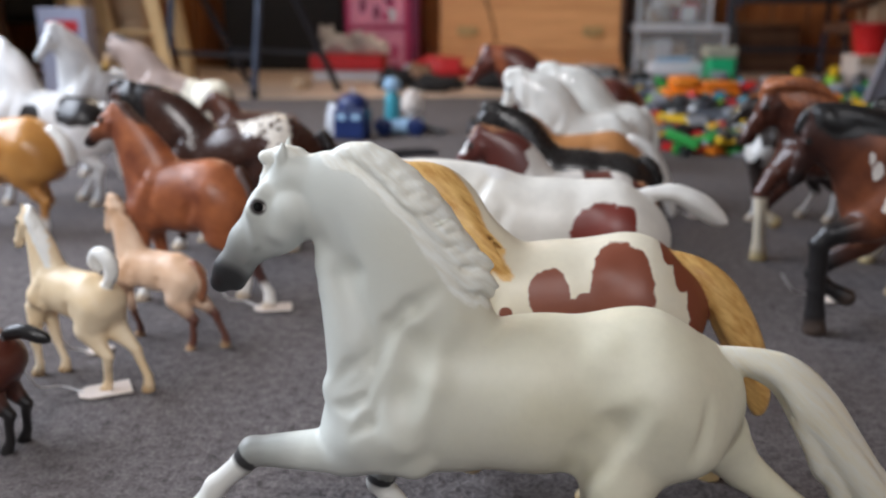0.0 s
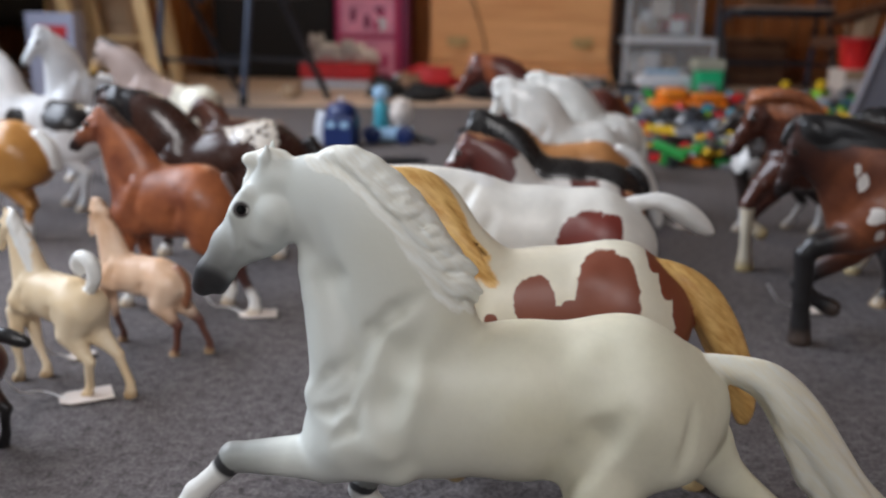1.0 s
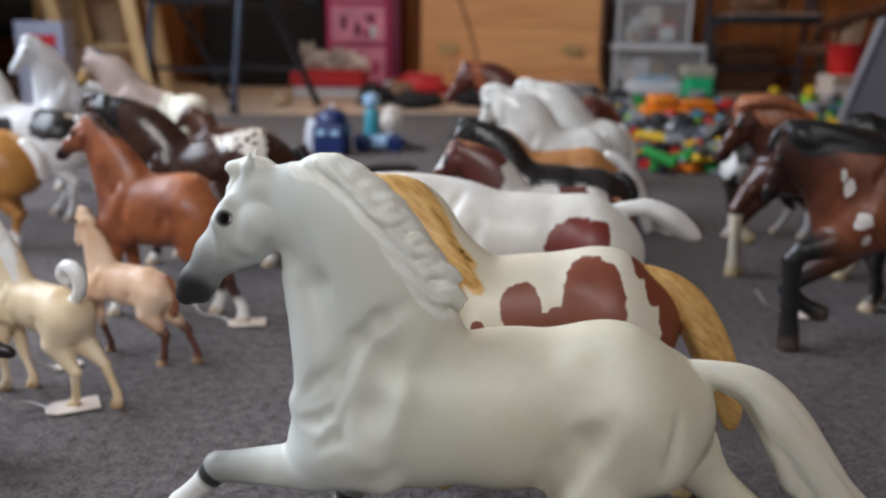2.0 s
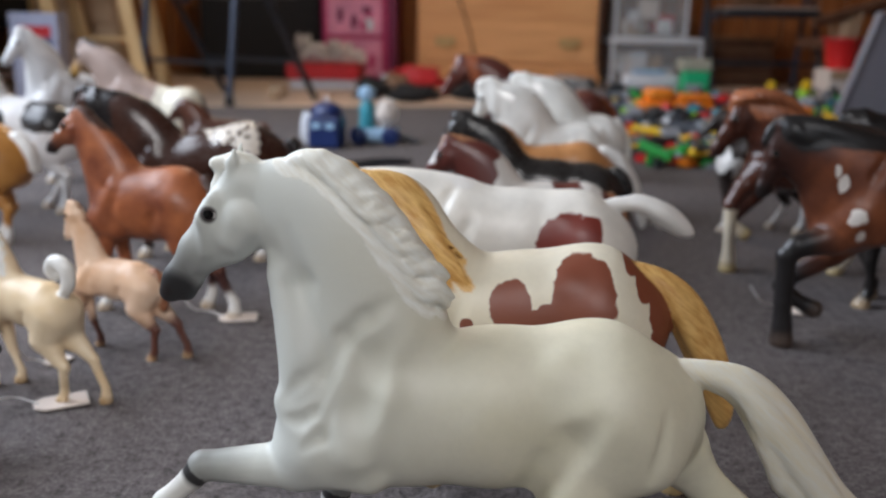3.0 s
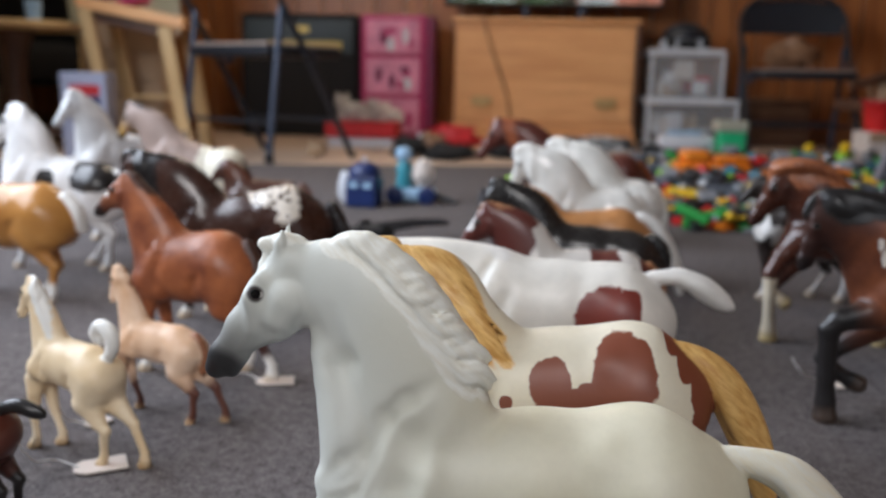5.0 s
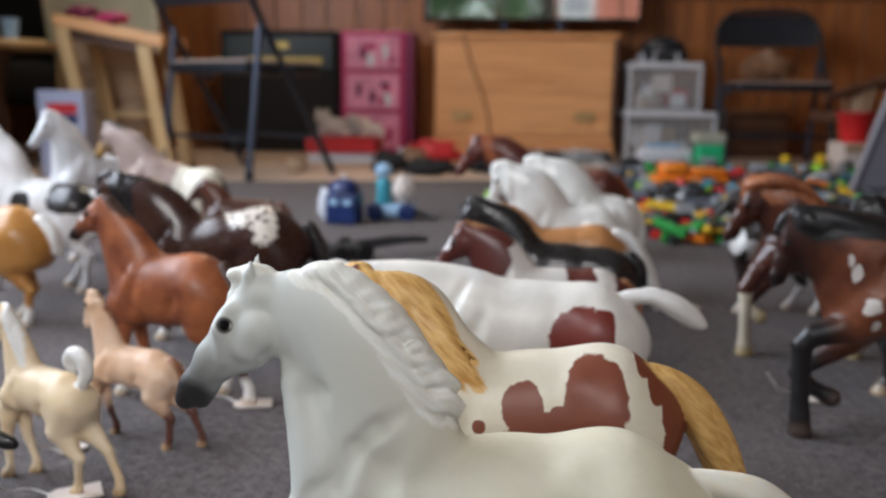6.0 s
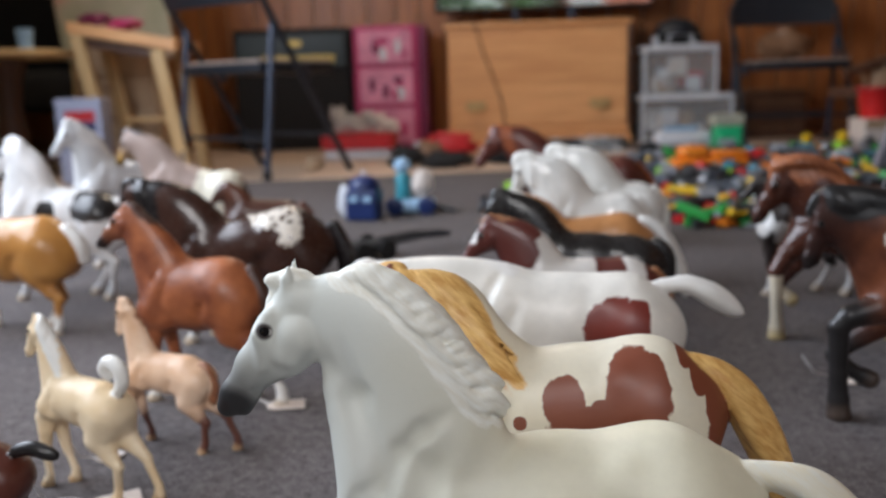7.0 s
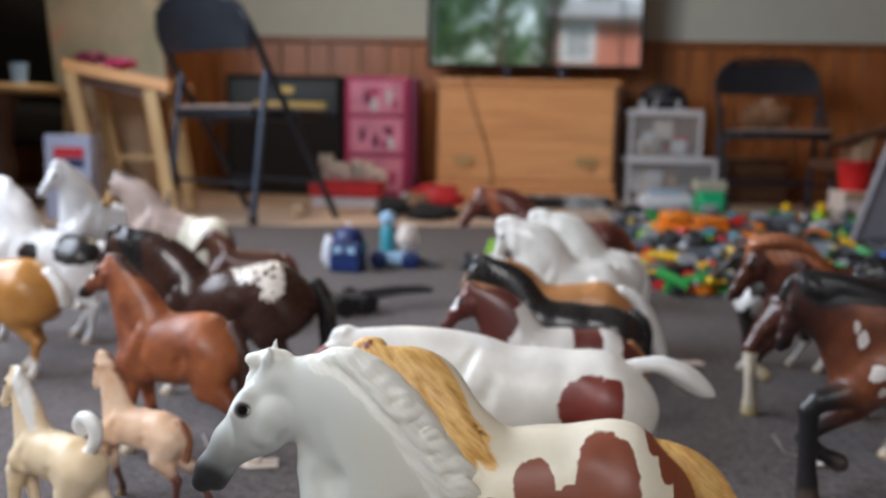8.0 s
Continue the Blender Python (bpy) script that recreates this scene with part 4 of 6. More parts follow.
# chestnut with red mane and blond tail
h = Horse((0.150, 0.205), (0.30, 0.176), (0.056, 0.240), (0.012, 0.168), 0.045).neck(1.3).head()
four_legs(h, "fore_stand", "fore_back", "hind_stand", "hind_under")
h.tail([(0.345, 0.165, 0.008), (0.37, 0.12, 0.014), (0.385, 0.06, 0.008)])
h.mane(0.05, 9, -1, 0.22, 0.5).forelock()
figurine(h, 1.45, 0, "dark chestnut horse figurine with red mane and blond tail", 0.004, HERD, base=(0.115, 0.03, 0.02), shade=(0.08, 0.022, 0.016), hair=(0.30, 0.085, 0.035), gloss=0.28)

# bay standing with white socks
h = Horse((-0.293, 0.155), (-0.230, 0.157), (-0.339, 0.213), (-0.381, 0.173), 0.0365).neck(1.15, 0.04).head(1.05)
four_legs(h, "fore_stand", "fore_back", "hind_push", "hind_stand")
h.tail([(-0.198, 0.148, 0.006), (-0.186, 0.11, 0.010), (-0.188, 0.06, 0.006)])
h.mane(0.018, 8, 1, 0.16, 0.3).forelock(0.7)
figurine(h, 0.575, -8, "bright bay horse figurine with white blaze and white socks", 0.0026, HERD, blazed=True, base=(0.42, 0.135, 0.050), shade=(0.16, 0.040, 0.017), hair=(0.07, 0.03, 0.02), muzzle=(0.05, 0.02, 0.015), points=((0.06, 0.02, 0.016), 0.34), socks=(WHITE, 0.66), gloss=0.40)

# dark brown appaloosa
h = Horse((-0.330, 0.160), (-0.216, 0.178), (-0.428, 0.214), (-0.460, 0.165), 0.047).neck(1.35, 0.14).head()
four_legs(h, "fore_stand", "fore_back", "hind_stand", "hind_under", 1.15)
h.tail([(-0.155, 0.155, 0.010), (-0.140, 0.11, 0.015), (-0.142, 0.05, 0.009)])
h.mane(0.055, 11, -1, 0.24, 0.4).forelock()
figurine(h, 0.80, 0, "dark brown appaloosa horse figurine with spotted white rump", 0.003, HERD, patches=[(-0.236, 0.172, 0.030, 0.016), (-0.206, 0.158, 0.013, 0.022), (-0.222, 0.182, 0.022, 0.012)], patch=(0.66, 0.60, 0.52), spots=0.36, ragged=0.8, base=(0.050, 0.020, 0.013), shade=(0.032, 0.013, 0.009), hair=(0.014, 0.011, 0.011), socks=(WHITE, 0.7), gloss=0.26)

# palomino seen from its rump
h = Horse((-0.69, 0.165), (-0.585, 0.166), (-0.78, 0.22), (-0.82, 0.17), 0.044).neck().head()
four_legs(h, "fore_stand", "fore_back", "hind_stand", "hind_under")
h.tail([(-0.545, 0.152, 0.008), (-0.528, 0.13, 0.012), (-0.522, 0.105, 0.008)])
h.mane(0.04, 8, -1)
figurine(h, 0.85, -6, "golden palomino horse figurine with white tail and socks", 0.003, HERD, base=(0.50, 0.235, 0.06), shade=(0.40, 0.17, 0.04), hair=WHITE, socks=(WHITE, 0.66), gloss=0.3)

# black and white pinto
h = Horse((-0.71, 0.195), (-0.605, 0.172), (-0.735, 0.262), (-0.785, 0.205), 0.045).neck(1.3, 0.12).head()
four_legs(h, "fore_stand", "fore_back", "hind_stand", "hind_under")
h.tail([(-0.565, 0.16, 0.010), (-0.545, 0.12, 0.014), (-0.545, 0.05, 0.008)])
h.mane(0.05, 9, -1, 0.24, 0.5).forelock()
figurine(h, 1.05, 0, "black and white pinto horse figurine with a white mane", 0.0036, HERD, patches=[(-0.592, 0.16, 0.04, 0.026), (-0.672, 0.15, 0.016, 0.018)], patch=BLACK, base=(0.82, 0.82, 0.82), hair=(0.84, 0.84, 0.84), gloss=0.3)

# dappled white-grey horse
h = Horse((-0.745, 0.215), (-0.645, 0.19), (-0.795, 0.282), (-0.835, 0.225), 0.043).neck(1.2).head()
four_legs(h, "fore_stand", "fore_back", "hind_stand", "hind_under")
h.tail([(-0.605, 0.18, 0.008), (-0.59, 0.13, 0.013), (-0.59, 0.06, 0.008)])
h.mane(0.04, 8, -1).forelock()
figurine(h, 1.36, 52, "dappled pale grey horse figurine with a white mane", 0.004, HERD, base=(0.74, 0.75, 0.76), shade=(0.62, 0.63, 0.65), hair=(0.84, 0.84, 0.84), gloss=0.35)

# taupe roan with a white blanket and a gold halter
h = Horse((-0.575, 0.208), (-0.475, 0.172), (-0.648, 0.262), (-0.680, 0.20), 0.043).neck(1.2, 0.1).head()
four_legs(h, "fore_stand", "fore_back", "hind_stand", "hind_under")
h.tail([(-0.435, 0.16, 0.008), (-0.42, 0.11, 0.012), (-0.42, 0.05, 0.008)])
h.mane(0.03, 8, 1).forelock()
figurine(h, 1.30, 0, "taupe roan horse figurine with a cream rump and dark mane", 0.004, HERD, patches=[(-0.468, 0.15, 0.05, 0.05)], patch=(0.74, 0.70, 0.58), base=(0.38, 0.28, 0.24), hair=(0.05, 0.04, 0.04), muzzle=(0.5, 0.28, 0.05), gloss=0.4)

# small dark brown horse behind
h = Horse((-0.40, 0.142), (-0.325, 0.135), (-0.435, 0.170), (-0.465, 0.13), 0.034).neck().head()
four_legs(h, "fore_stand", "fore_back", "hind_stand", "hind_under")
h.tail([(-0.295, 0.13, 0.007), (-0.28, 0.10, 0.010), (-0.28, 0.05, 0.006)])
h.mane(0.03, 7, -1)
figurine(h, 1.2, 8, "small dark brown horse figurine with reddish mane", 0.004, HERD, base=(0.075, 0.028, 0.018), hair=(0.12, 0.04, 0.022), gloss=0.3)

# cream foal with a curled tail
h = Horse((-0.308, 0.104), (-0.265, 0.100), (-0.330, 0.150), (-0.350, 0.116), 0.020).neck(1.15, 0.04).head(1.05)
four_legs(h, "fore_stand", "fore_back", "hind_stand", "hind_push", 1.05)
h.tail([(-0.244, 0.094, 0.004), (-0.238, 0.104, 0.0055), (-0.240, 0.116, 0.006), (-0.250, 0.120, 0.0055), (-0.257, 0.113, 0.0045), (-0.252, 0.107, 0.003)])
h.mane(0.014, 8, -1, 0.22, 0.3).forelock(0.7)
figurine(h, 0.352, -22, "cream palomino foal figurine with white mane and curled tail", 0.0018, HERD, base=(0.82, 0.68, 0.48), shade=(0.72, 0.54, 0.32), hair=(0.80, 0.79, 0.75), hoof=(0.42, 0.26, 0.12), gloss=0.4)

# light chestnut foal
h = Horse((-0.272, 0.094), (-0.228, 0.091), (-0.294, 0.143), (-0.304, 0.108), 0.0185).neck(1.1, 0.03).head(1.0)
four_legs(h, "fore_stand", "fore_back", "hind_stand", "hind_push", 1.05)
h.tail([(-0.208, 0.084, 0.004), (-0.200, 0.066, 0.005), (-0.202, 0.048, 0.003)])
h.mane(0.008, 8, 1, 0.2, 0.2).forelock(0.6)
figurine(h, 0.445, -14, "light chestnut foal figurine with darker brown legs", 0.002, HERD, base=(0.82, 0.61, 0.45), shade=(0.64, 0.38, 0.22), hair=(0.35, 0.14, 0.07), points=((0.12, 0.042, 0.027), 0.28), hoof=(0.5, 0.33, 0.18), gloss=0.4)

# dark bay foal with black tail
h = Horse((-0.345, 0.096), (-0.296, 0.094), (-0.37, 0.145), (-0.39, 0.11), 0.0215).neck().head()
four_legs(h, "fore_stand", "fore_back", "hind_stand", "hind_stand", 1.05)
h.tail([(-0.275, 0.090, 0.004), (-0.262, 0.093, 0.0048), (-0.250, 0.090, 0.0045), (-0.243, 0.088, 0.002)])
h.mane(0.012, 8, -1)
figurine(h, 0.237, -6, "dark bay foal figurine with black legs and tail", 0.002, HERD, base=(0.10, 0.026, 0.016), hair=BLACK, points=(BLACK, 0.25), hoof=BLACK, gloss=0.32)

# dark bay with a curled chestnut mane and one white foreleg
h = Horse((0.490, 0.198), (0.585, 0.188), (0.424, 0.221), (0.389, 0.151), 0.044).neck(1.25, 0.14).head()
four_legs(h, [(0.452, 0.130, 0.022), (0.433, 0.112, 0.0135), (0.418, 0.088, 0.0100), (0.418, 0.080, 0.0080), (0.421, 0.026, 0.0076), (0.4215, 0.013, 0.0095), (0.422, 0.004, 0.0105)],
          [(0.470, 0.122, 0.020), (0.460, 0.098, 0.0125), (0.434, 0.066, 0.0090), (0.430, 0.058, 0.0075), (0.440, 0.050, 0.0066), (0.446, 0.045, 0.0078), (0.450, 0.042, 0.0085)], "hind_under", "hind_push")
h.tail([(0.63, 0.18, 0.008), (0.66, 0.16, 0.014), (0.68, 0.11, 0.010)])
for k in range(6):
    lift, out = 0.0022 * math.sin(k * 2.2), -0.016 + 0.0065 * k
    h.chain("hair", [(0.416, out * 0.5, 0.222, 0.005), (0.436, out, 0.2275 + lift, 0.0068), (0.460, out, 0.2265 + lift, 0.0074), (0.482, out, 0.2185 + lift, 0.0070), (0.495, out, 0.204, 0.0062), (0.497, out * 1.2, 0.188 + 2 * lift, 0.0030)], 0.002, 0.9, True, 3)
h.mane(0.040, 9, -1, 0.26, 1.0, wave=0.06).forelock(1.6)
figurine(h, 0.80, 0, "dark bay prancing horse figurine with curled chestnut mane", 0.0028, HERD, base=(0.040, 0.013, 0.009), shade=(0.105, 0.031, 0.016), hair=(0.46, 0.165, 0.072), hair_dark=(0.20, 0.06, 0.027), socks=((0.70, 0.62, 0.48), 0.40), hoof=(0.5, 0.38, 0.18), gloss=0.26)

# dark and white pinto standing behind the bay
h = Horse((0.500, 0.150), (0.575, 0.146), (0.462, 0.185), (0.432, 0.148), 0.034).neck(1.1, 0.08).head()
four_legs(h, "fore_stand", "fore_back", "hind_stand", "hind_under")
h.tail([(0.605, 0.135, 0.007), (0.622, 0.10, 0.010), (0.622, 0.05, 0.006)])
h.mane(0.03, 8, -1, 0.22, 0.4)
figurine(h, 1.02, 0, "dark brown and white pinto horse figurine with pale feet", 0.0036, HERD, patches=[(0.462, 0.115, 0.018, 0.020), (0.490, 0.10, 0.010, 0.016)], patch=(0.60, 0.58, 0.55), ragged=0.5, base=(0.022, 0.014, 0.012), hair=BLACK, socks=((0.62, 0.60, 0.58), 0.45), gloss=0.35)

# chestnut pinto leaping
h = Horse((0.478, 0.197), (0.575, 0.184), (0.379, 0.214), (0.364, 0.150), 0.045).neck(1.4, 0.04).head(1.05)
h.chain("body", [(0.440, 0, 0.150, 0.030), (0.446, 0, 0.126, 0.028)], 0.012, 0.85)
four_legs(h, [(0.462, 0.130, 0.024), (0.440, 0.113, 0.0165), (0.403, 0.1035, 0.0115), (0.394, 0.094, 0.0100), (0.396, 0.046, 0.0086), (0.398, 0.020, 0.0098), (0.399, 0.006, 0.0108)],
          [(0.470, 0.112, 0.020), (0.452, 0.088, 0.0140), (0.414, 0.062, 0.0095), (0.406, 0.053, 0.0085), (0.424, 0.036, 0.0074), (0.436, 0.030, 0.0085), (0.442, 0.027, 0.0092)], "hind_under", "hind_push")
h.tail([(0.615, 0.17, 0.008), (0.64, 0.15, 0.015), (0.66, 0.10, 0.010)])
h.chain("hair", [(0.378, 0, 0.220, 0.006), (0.396, -0.004, 0.219, 0.010), (0.424, -0.008, 0.213, 0.013), (0.456, -0.010, 0.204, 0.013), (0.490, -0.012, 0.200, 0.009)], 0.006, 0.8, True, 3)
h.mane(0.030, 13, -1, 0.26, 1.3, crest=[(0.480, 0, 0.200), (0.430, 0, 0.213), (0.384, 0, 0.217)], wave=0.05).forelock()
figurine(h, 0.53, 0, "glossy chestnut leaping horse figurine with white flank spots and black legs", 0.0024, HERD, patches=[(0.430, 0.180, 0.0045, 0.008), (0.437, 0.169, 0.0045, 0.009), (0.449, 0.137, 0.0075, 0.008), (0.455, 0.119, 0.004, 0.006)], patch=(0.72, 0.66, 0.60), ragged=0.8, front=((0.040, 0.013, 0.009), -0.125, -0.085), base=(0.13, 0.036, 0.016), shade=(0.30, 0.095, 0.038), hair=BLACK, muzzle=(0.03, 0.012, 0.01), points=(BLACK, 0.20), hoof=(0.06, 0.04, 0.03), gloss=0.38)

# black horse behind the leaping one
h = Horse((0.560, 0.192), (0.66, 0.186), (0.500, 0.216), (0.468, 0.168), 0.041).neck(1.2, 0.1).head()
four_legs(h, "fore_stand", "fore_back", "hind_stand", "hind_under")
h.tail([(0.70, 0.16, 0.008), (0.72, 0.13, 0.014), (0.72, 0.06, 0.010)])
h.mane(0.05, 10, -1, 0.3, 0.8).forelock()
figurine(h, 0.665, 4, "black horse figurine with a heavy flowing mane", 0.003, HERD, base=(0.020, 0.017, 0.016), hair=BLACK, gloss=0.3)


# ---- outside the window ----
tagged(part("ground", box(-40, 40, -60, Y0 - 0.16, -0.6, -0.4), "grass", smooth=False), "green lawn outside the window", "lawn", kind="structure")
house = thing("neighbour_house", pose(4.56, -17, -0.4), "red brick house with grey roof and white windows", "house")
part("wall", box(-2.75, 5, -4, 0, 0, 4.2), "brick_red", house, smooth=False)
bm = bmesh.new()
vs = [bm.verts.new(p) for p in ((-3.0, -4.3, 4.2), (5.4, -4.3, 4.2), (5.4, 0.4, 4.2), (-3.0, 0.4, 4.2), (-3.0, -2, 5.1), (5.4, -2, 5.1))]
for f in ((0, 1, 5, 4), (2, 3, 4, 5), (0, 4, 3), (1, 2, 5), (0, 3, 2, 1)):
    bm.faces.new([vs[i] for i in f])
part("roof", bm, "roof", house, smooth=False)
for wx in (-2.0, 0.4, 2.8):
    w = part("window", box(wx - 0.5, wx + 0.5, 0.0, 0.06, 2.9, 4.05, 0.02), "white_plastic", house, "white window frame")
    for i in (0, 1):
        for j in (0, 1):
            part("pane", box(wx - 0.34 + i * 0.36, wx - 0.02 + i * 0.36, 0.061, 0.07, 3.05 + j * 0.46, 3.47 + j * 0.46), "grey_panel", w, smooth=False)
rng = random.Random(4)
for tx, ty, th in ((-5.2, -13, 6.5), (-2.4, -15, 7.5), (0.2, -18, 8), (-7.5, -17, 8), (1.8, -22, 9)):
    tree = thing("tree", pose(tx, ty, -0.4), "leafy green tree outside the window", "tree", "garden trees")
    bm = tube(curve_pts([(0, 0, 0), (0.1, 0, th * 0.3), (0, 0.1, th * 0.6), (0.1, 0, th * 0.9)], 4), [0.2 - 0.17 * i / 12 for i in range(13)], 8)
    for k in range(7):
        a, z = k * 2.4, th * (0.3 + 0.08 * k)
        tube([(0, 0, z), (math.cos(a) * 0.8, math.sin(a) * 0.8, z + 0.5), (math.cos(a) * 1.6, math.sin(a) * 1.6, z + 0.8)], [0.07, 0.05, 0.02], 6, bm)
    part("trunk", bm, "bark", tree)
    verts, faces = [], []
    for k in range(1500):
        d = Vector((rng.gauss(0, 1), rng.gauss(0, 1), rng.gauss(0, 1))).normalized() * rng.uniform(0.5, 1) ** 0.5
        p = Vector((d.x * th * 0.3, d.y * th * 0.3, th * 0.62 + d.z * th * 0.38)) * 1.0
        p += Vector((noise.noise(p * 0.9), noise.noise(p * 0.9 + Vector((7, 0, 0))), noise.noise(p * 0.9 + Vector((0, 7, 0))))) * 0.8
        u = Vector((rng.gauss(0, 1), rng.gauss(0, 1), rng.gauss(0, 1))).normalized() * rng.uniform(0.12, 0.24)
        w = u.orthogonal().normalized() * u.length * 0.6
        n = len(verts)
        verts += [p - u, p + w, p + u, p - w]
        faces.append((n, n + 1, n + 2, n + 3))
    me = bpy.data.meshes.new("crown")
    me.from_pydata(verts, [], faces)
    me.materials.append(M["leaf"])
    crown = new("crown", me)
    crown.parent = tree

# ---- along the far wall ----
FLOOR = -0.004
chest = thing("pine_chest", pose(0.258, 4.35, FLOOR), "orange pine blanket chest with brass handles under the television", "chest")
part("body", box(-0.478, 0.478, 0.012, 0.375, 0.05, 0.625, 0.006), "pine", chest)
part("lid", box(-0.497, 0.497, -0.012, 0.385, 0.626, 0.652, 0.008), "pine", chest)
part("front_panel", box(-0.47, 0.47, 0.0, 0.0115, 0.115, 0.61, 0.004), "pine", chest)
part("plinth", box(-0.497, 0.497, -0.014, 0.38, 0.0, 0.05, 0.008), "pine", chest)
part("moulding", box(-0.487, 0.487, -0.006, 0.0118, 0.052, 0.10, 0.01), "pine", chest)
for s in (-1, 1):
    hd = part("handle", tube(curve_pts([(s * 0.33 - 0.045, -0.004, 0.215), (s * 0.33 - 0.03, -0.026, 0.195), (s * 0.33 + 0.03, -0.026, 0.195), (s * 0.33 + 0.045, -0.004, 0.215)], 4), 0.006, 8), "brass", chest, "aged brass drop handle")
    part("back_plate", box(s * 0.33 - 0.055, s * 0.33 + 0.055, -0.005, -0.0005, 0.195, 0.24, 0.002), "brass", hd)
part("side_stile", box(0.479, 0.496, 0.0, 0.375, 0.051, 0.624, 0.004), "dark_wood", chest)
tagged(part("cable", tube(curve_pts([(-0.09, 4.44, 0.70), (-0.075, 4.33, 0.66), (-0.03, 4.325, 0.5), (0.035, 4.33, 0.33), (0.075, 4.33, 0.18), (0.08, 4.32, 0.02)], 8), 0.0035, 6), "black"), "thin black power cable hanging over the chest front", "cable")
tv = thing("television", pose(0.296, 4.46, FLOOR + 0.652), "black flat television reflecting the window", "television")
part("bezel", box(-0.586, 0.586, 0.0, 0.045, 0.065, 0.75, 0.008), "black", tv)
part("screen", box(-0.572, 0.572, -0.003, 0.002, 0.085, 0.738, 0.001), "screen", tv, "glossy dark screen")
for s in (-1, 1):
    part("foot", box(s * 0.15 - 0.012, s * 0.15 + 0.012, -0.09, 0.13, 0.0, 0.07, 0.004), "blue_steel", tv)

amp = thing("amplifier_cabinet", pose(-1.08, 4.4, FLOOR), "black amplifier cabinet with gold lettering plate", "amplifier")
part("cabinet", box(-0.325, 0.325, 0.006, 0.3, 0.0, 0.66, 0.014), "black", amp)
part("speaker_cloth", box(-0.30, 0.30, 0.0, 0.0055, 0.03, 0.43, 0.002), plain("black_cloth", (0.01, 0.009, 0.009), 0.95, vary=0.4, scale=300), amp)
part("control_panel", box(-0.30, 0.30, -0.004, 0.0055, 0.45, 0.63, 0.004), plain("dark_green_panel", (0.010, 0.016, 0.013), 0.4), amp, "dark green control panel")
part("name_plate", box(-0.16, 0.24, -0.009, -0.0042, 0.475, 0.515, 0.002), "gold", amp, "gold bar of lettering")
part("badge", box(-0.03, 0.06, -0.009, -0.0042, 0.56, 0.595, 0.002), "gold", amp)

case = thing("toy_wardrobe", pose(-0.525, 4.3, FLOOR), "magenta toy wardrobe with pink printed panels", "toy")
part("shell", box(-0.195, 0.15, 0.006, 0.30, 0.0, 0.655, 0.01), "pink", case)
part("side_panel", box(0.151, 0.195, 0.004, 0.30, 0.0, 0.65, 0.006), "pink_dark", case, "plum side panel")
for z0, z1 in ((0.455, 0.625), (0.245, 0.43), (0.04, 0.22)):
    d = part("door_panel", box(-0.165, 0.12, -0.004, 0.0055, z0, z1, 0.006), "pink_light", case, "pink and white printed panel")
    for k in range(6):
        cx, cz = rng.uniform(-0.12, 0.08), rng.uniform(z0 + 0.045, z1 - 0.045)
        part("print", ball((cx, -0.0035, cz), (rng.uniform(0.015, 0.035), 0.0025, rng.uniform(0.02, 0.045)), seg=10), rng.choice(["white_plastic", "pink", "pink_dark", "pink"]), d)


def storage_box(x0, x1, y, z, h, label):
    t = thing("storage_box", pose((x0 + x1) / 2, y, z), label, "storage box", "stacked clear boxes")
    w = (x1 - x0) / 2
    bm = box(-w + 0.01, w - 0.01, 0.0, 0.004, 0.0, h - 0.03)
    box(-w + 0.01, w - 0.01, 0.336, 0.34, 0.0, h - 0.03, into=bm)
    box(-w + 0.01, -w + 0.014, 0.0045, 0.3355, 0.0, h - 0.03, into=bm)
    box(w - 0.014, w - 0.01, 0.0045, 0.3355, 0.0, h - 0.03, into=bm)
    part("shell", bm, "clear", t, "clear plastic walls", smooth=False)
    part("base", box(-w + 0.012, w - 0.012, 0.005, 0.335, 0.001, 0.005), "white_plastic", t)
    part("lid", box(-w, w, -0.01, 0.35, h - 0.03, h, 0.006), "white_plastic", t, "white lid")
    for s in (-1, 1):
        part("corner_post", box(s * (w - 0.008) - 0.008, s * (w - 0.008) + 0.008, -0.006, 0.004, 0.0, h - 0.031, 0.003), "white_plastic", t)
    for k in range(12):
        r = rng.uniform(0.025, 0.05)
        px, pz = rng.uniform(-w + 0.08, w - 0.08), rng.uniform(0.04, h * 0.62)
        part("contents", box(px - r, px + r, 0.03 + 0.02 * k, 0.05 + 0.02 * k + r, max(0.006, pz - r), pz + r, 0.008), rng.choice(["white_plastic", "white_plastic", "grey", "tag", "red", "cardboard", "grey_panel"]), t)
    return t


storage_box(0.79, 1.26, 4.24, FLOOR, 0.252, "large clear plastic storage box with white lid")
storage_box(0.80, 1.18, 4.27, FLOOR + 0.252, 0.25, "clear plastic storage box full of white parts")
deck = thing("toy_console", pose(0.99, 4.30, FLOOR + 0.502), "black and white toy console on the stacked boxes", "toy")
part("base", box(-0.115, 0.115, 0.0, 0.2, 0.0, 0.055, 0.012), "white_plastic", deck)
part("front_vent", box(-0.05, 0.05, -0.006, -0.0002, 0.006, 0.048, 0.004), "black", deck)
part("top_shell", lathe([(0.12, 0.0), (0.115, 0.03), (0.085, 0.065), (0.04, 0.082), (0.01, 0.086)], 20, center=(0, 0.1, 0.0555)), "black_metal", deck)
for s in (-1, 1):
    part("speaker", box(s * 0.09 - 0.022, s * 0.09 + 0.022, -0.012, -0.0002, 0.01, 0.06, 0.006), "black", deck)


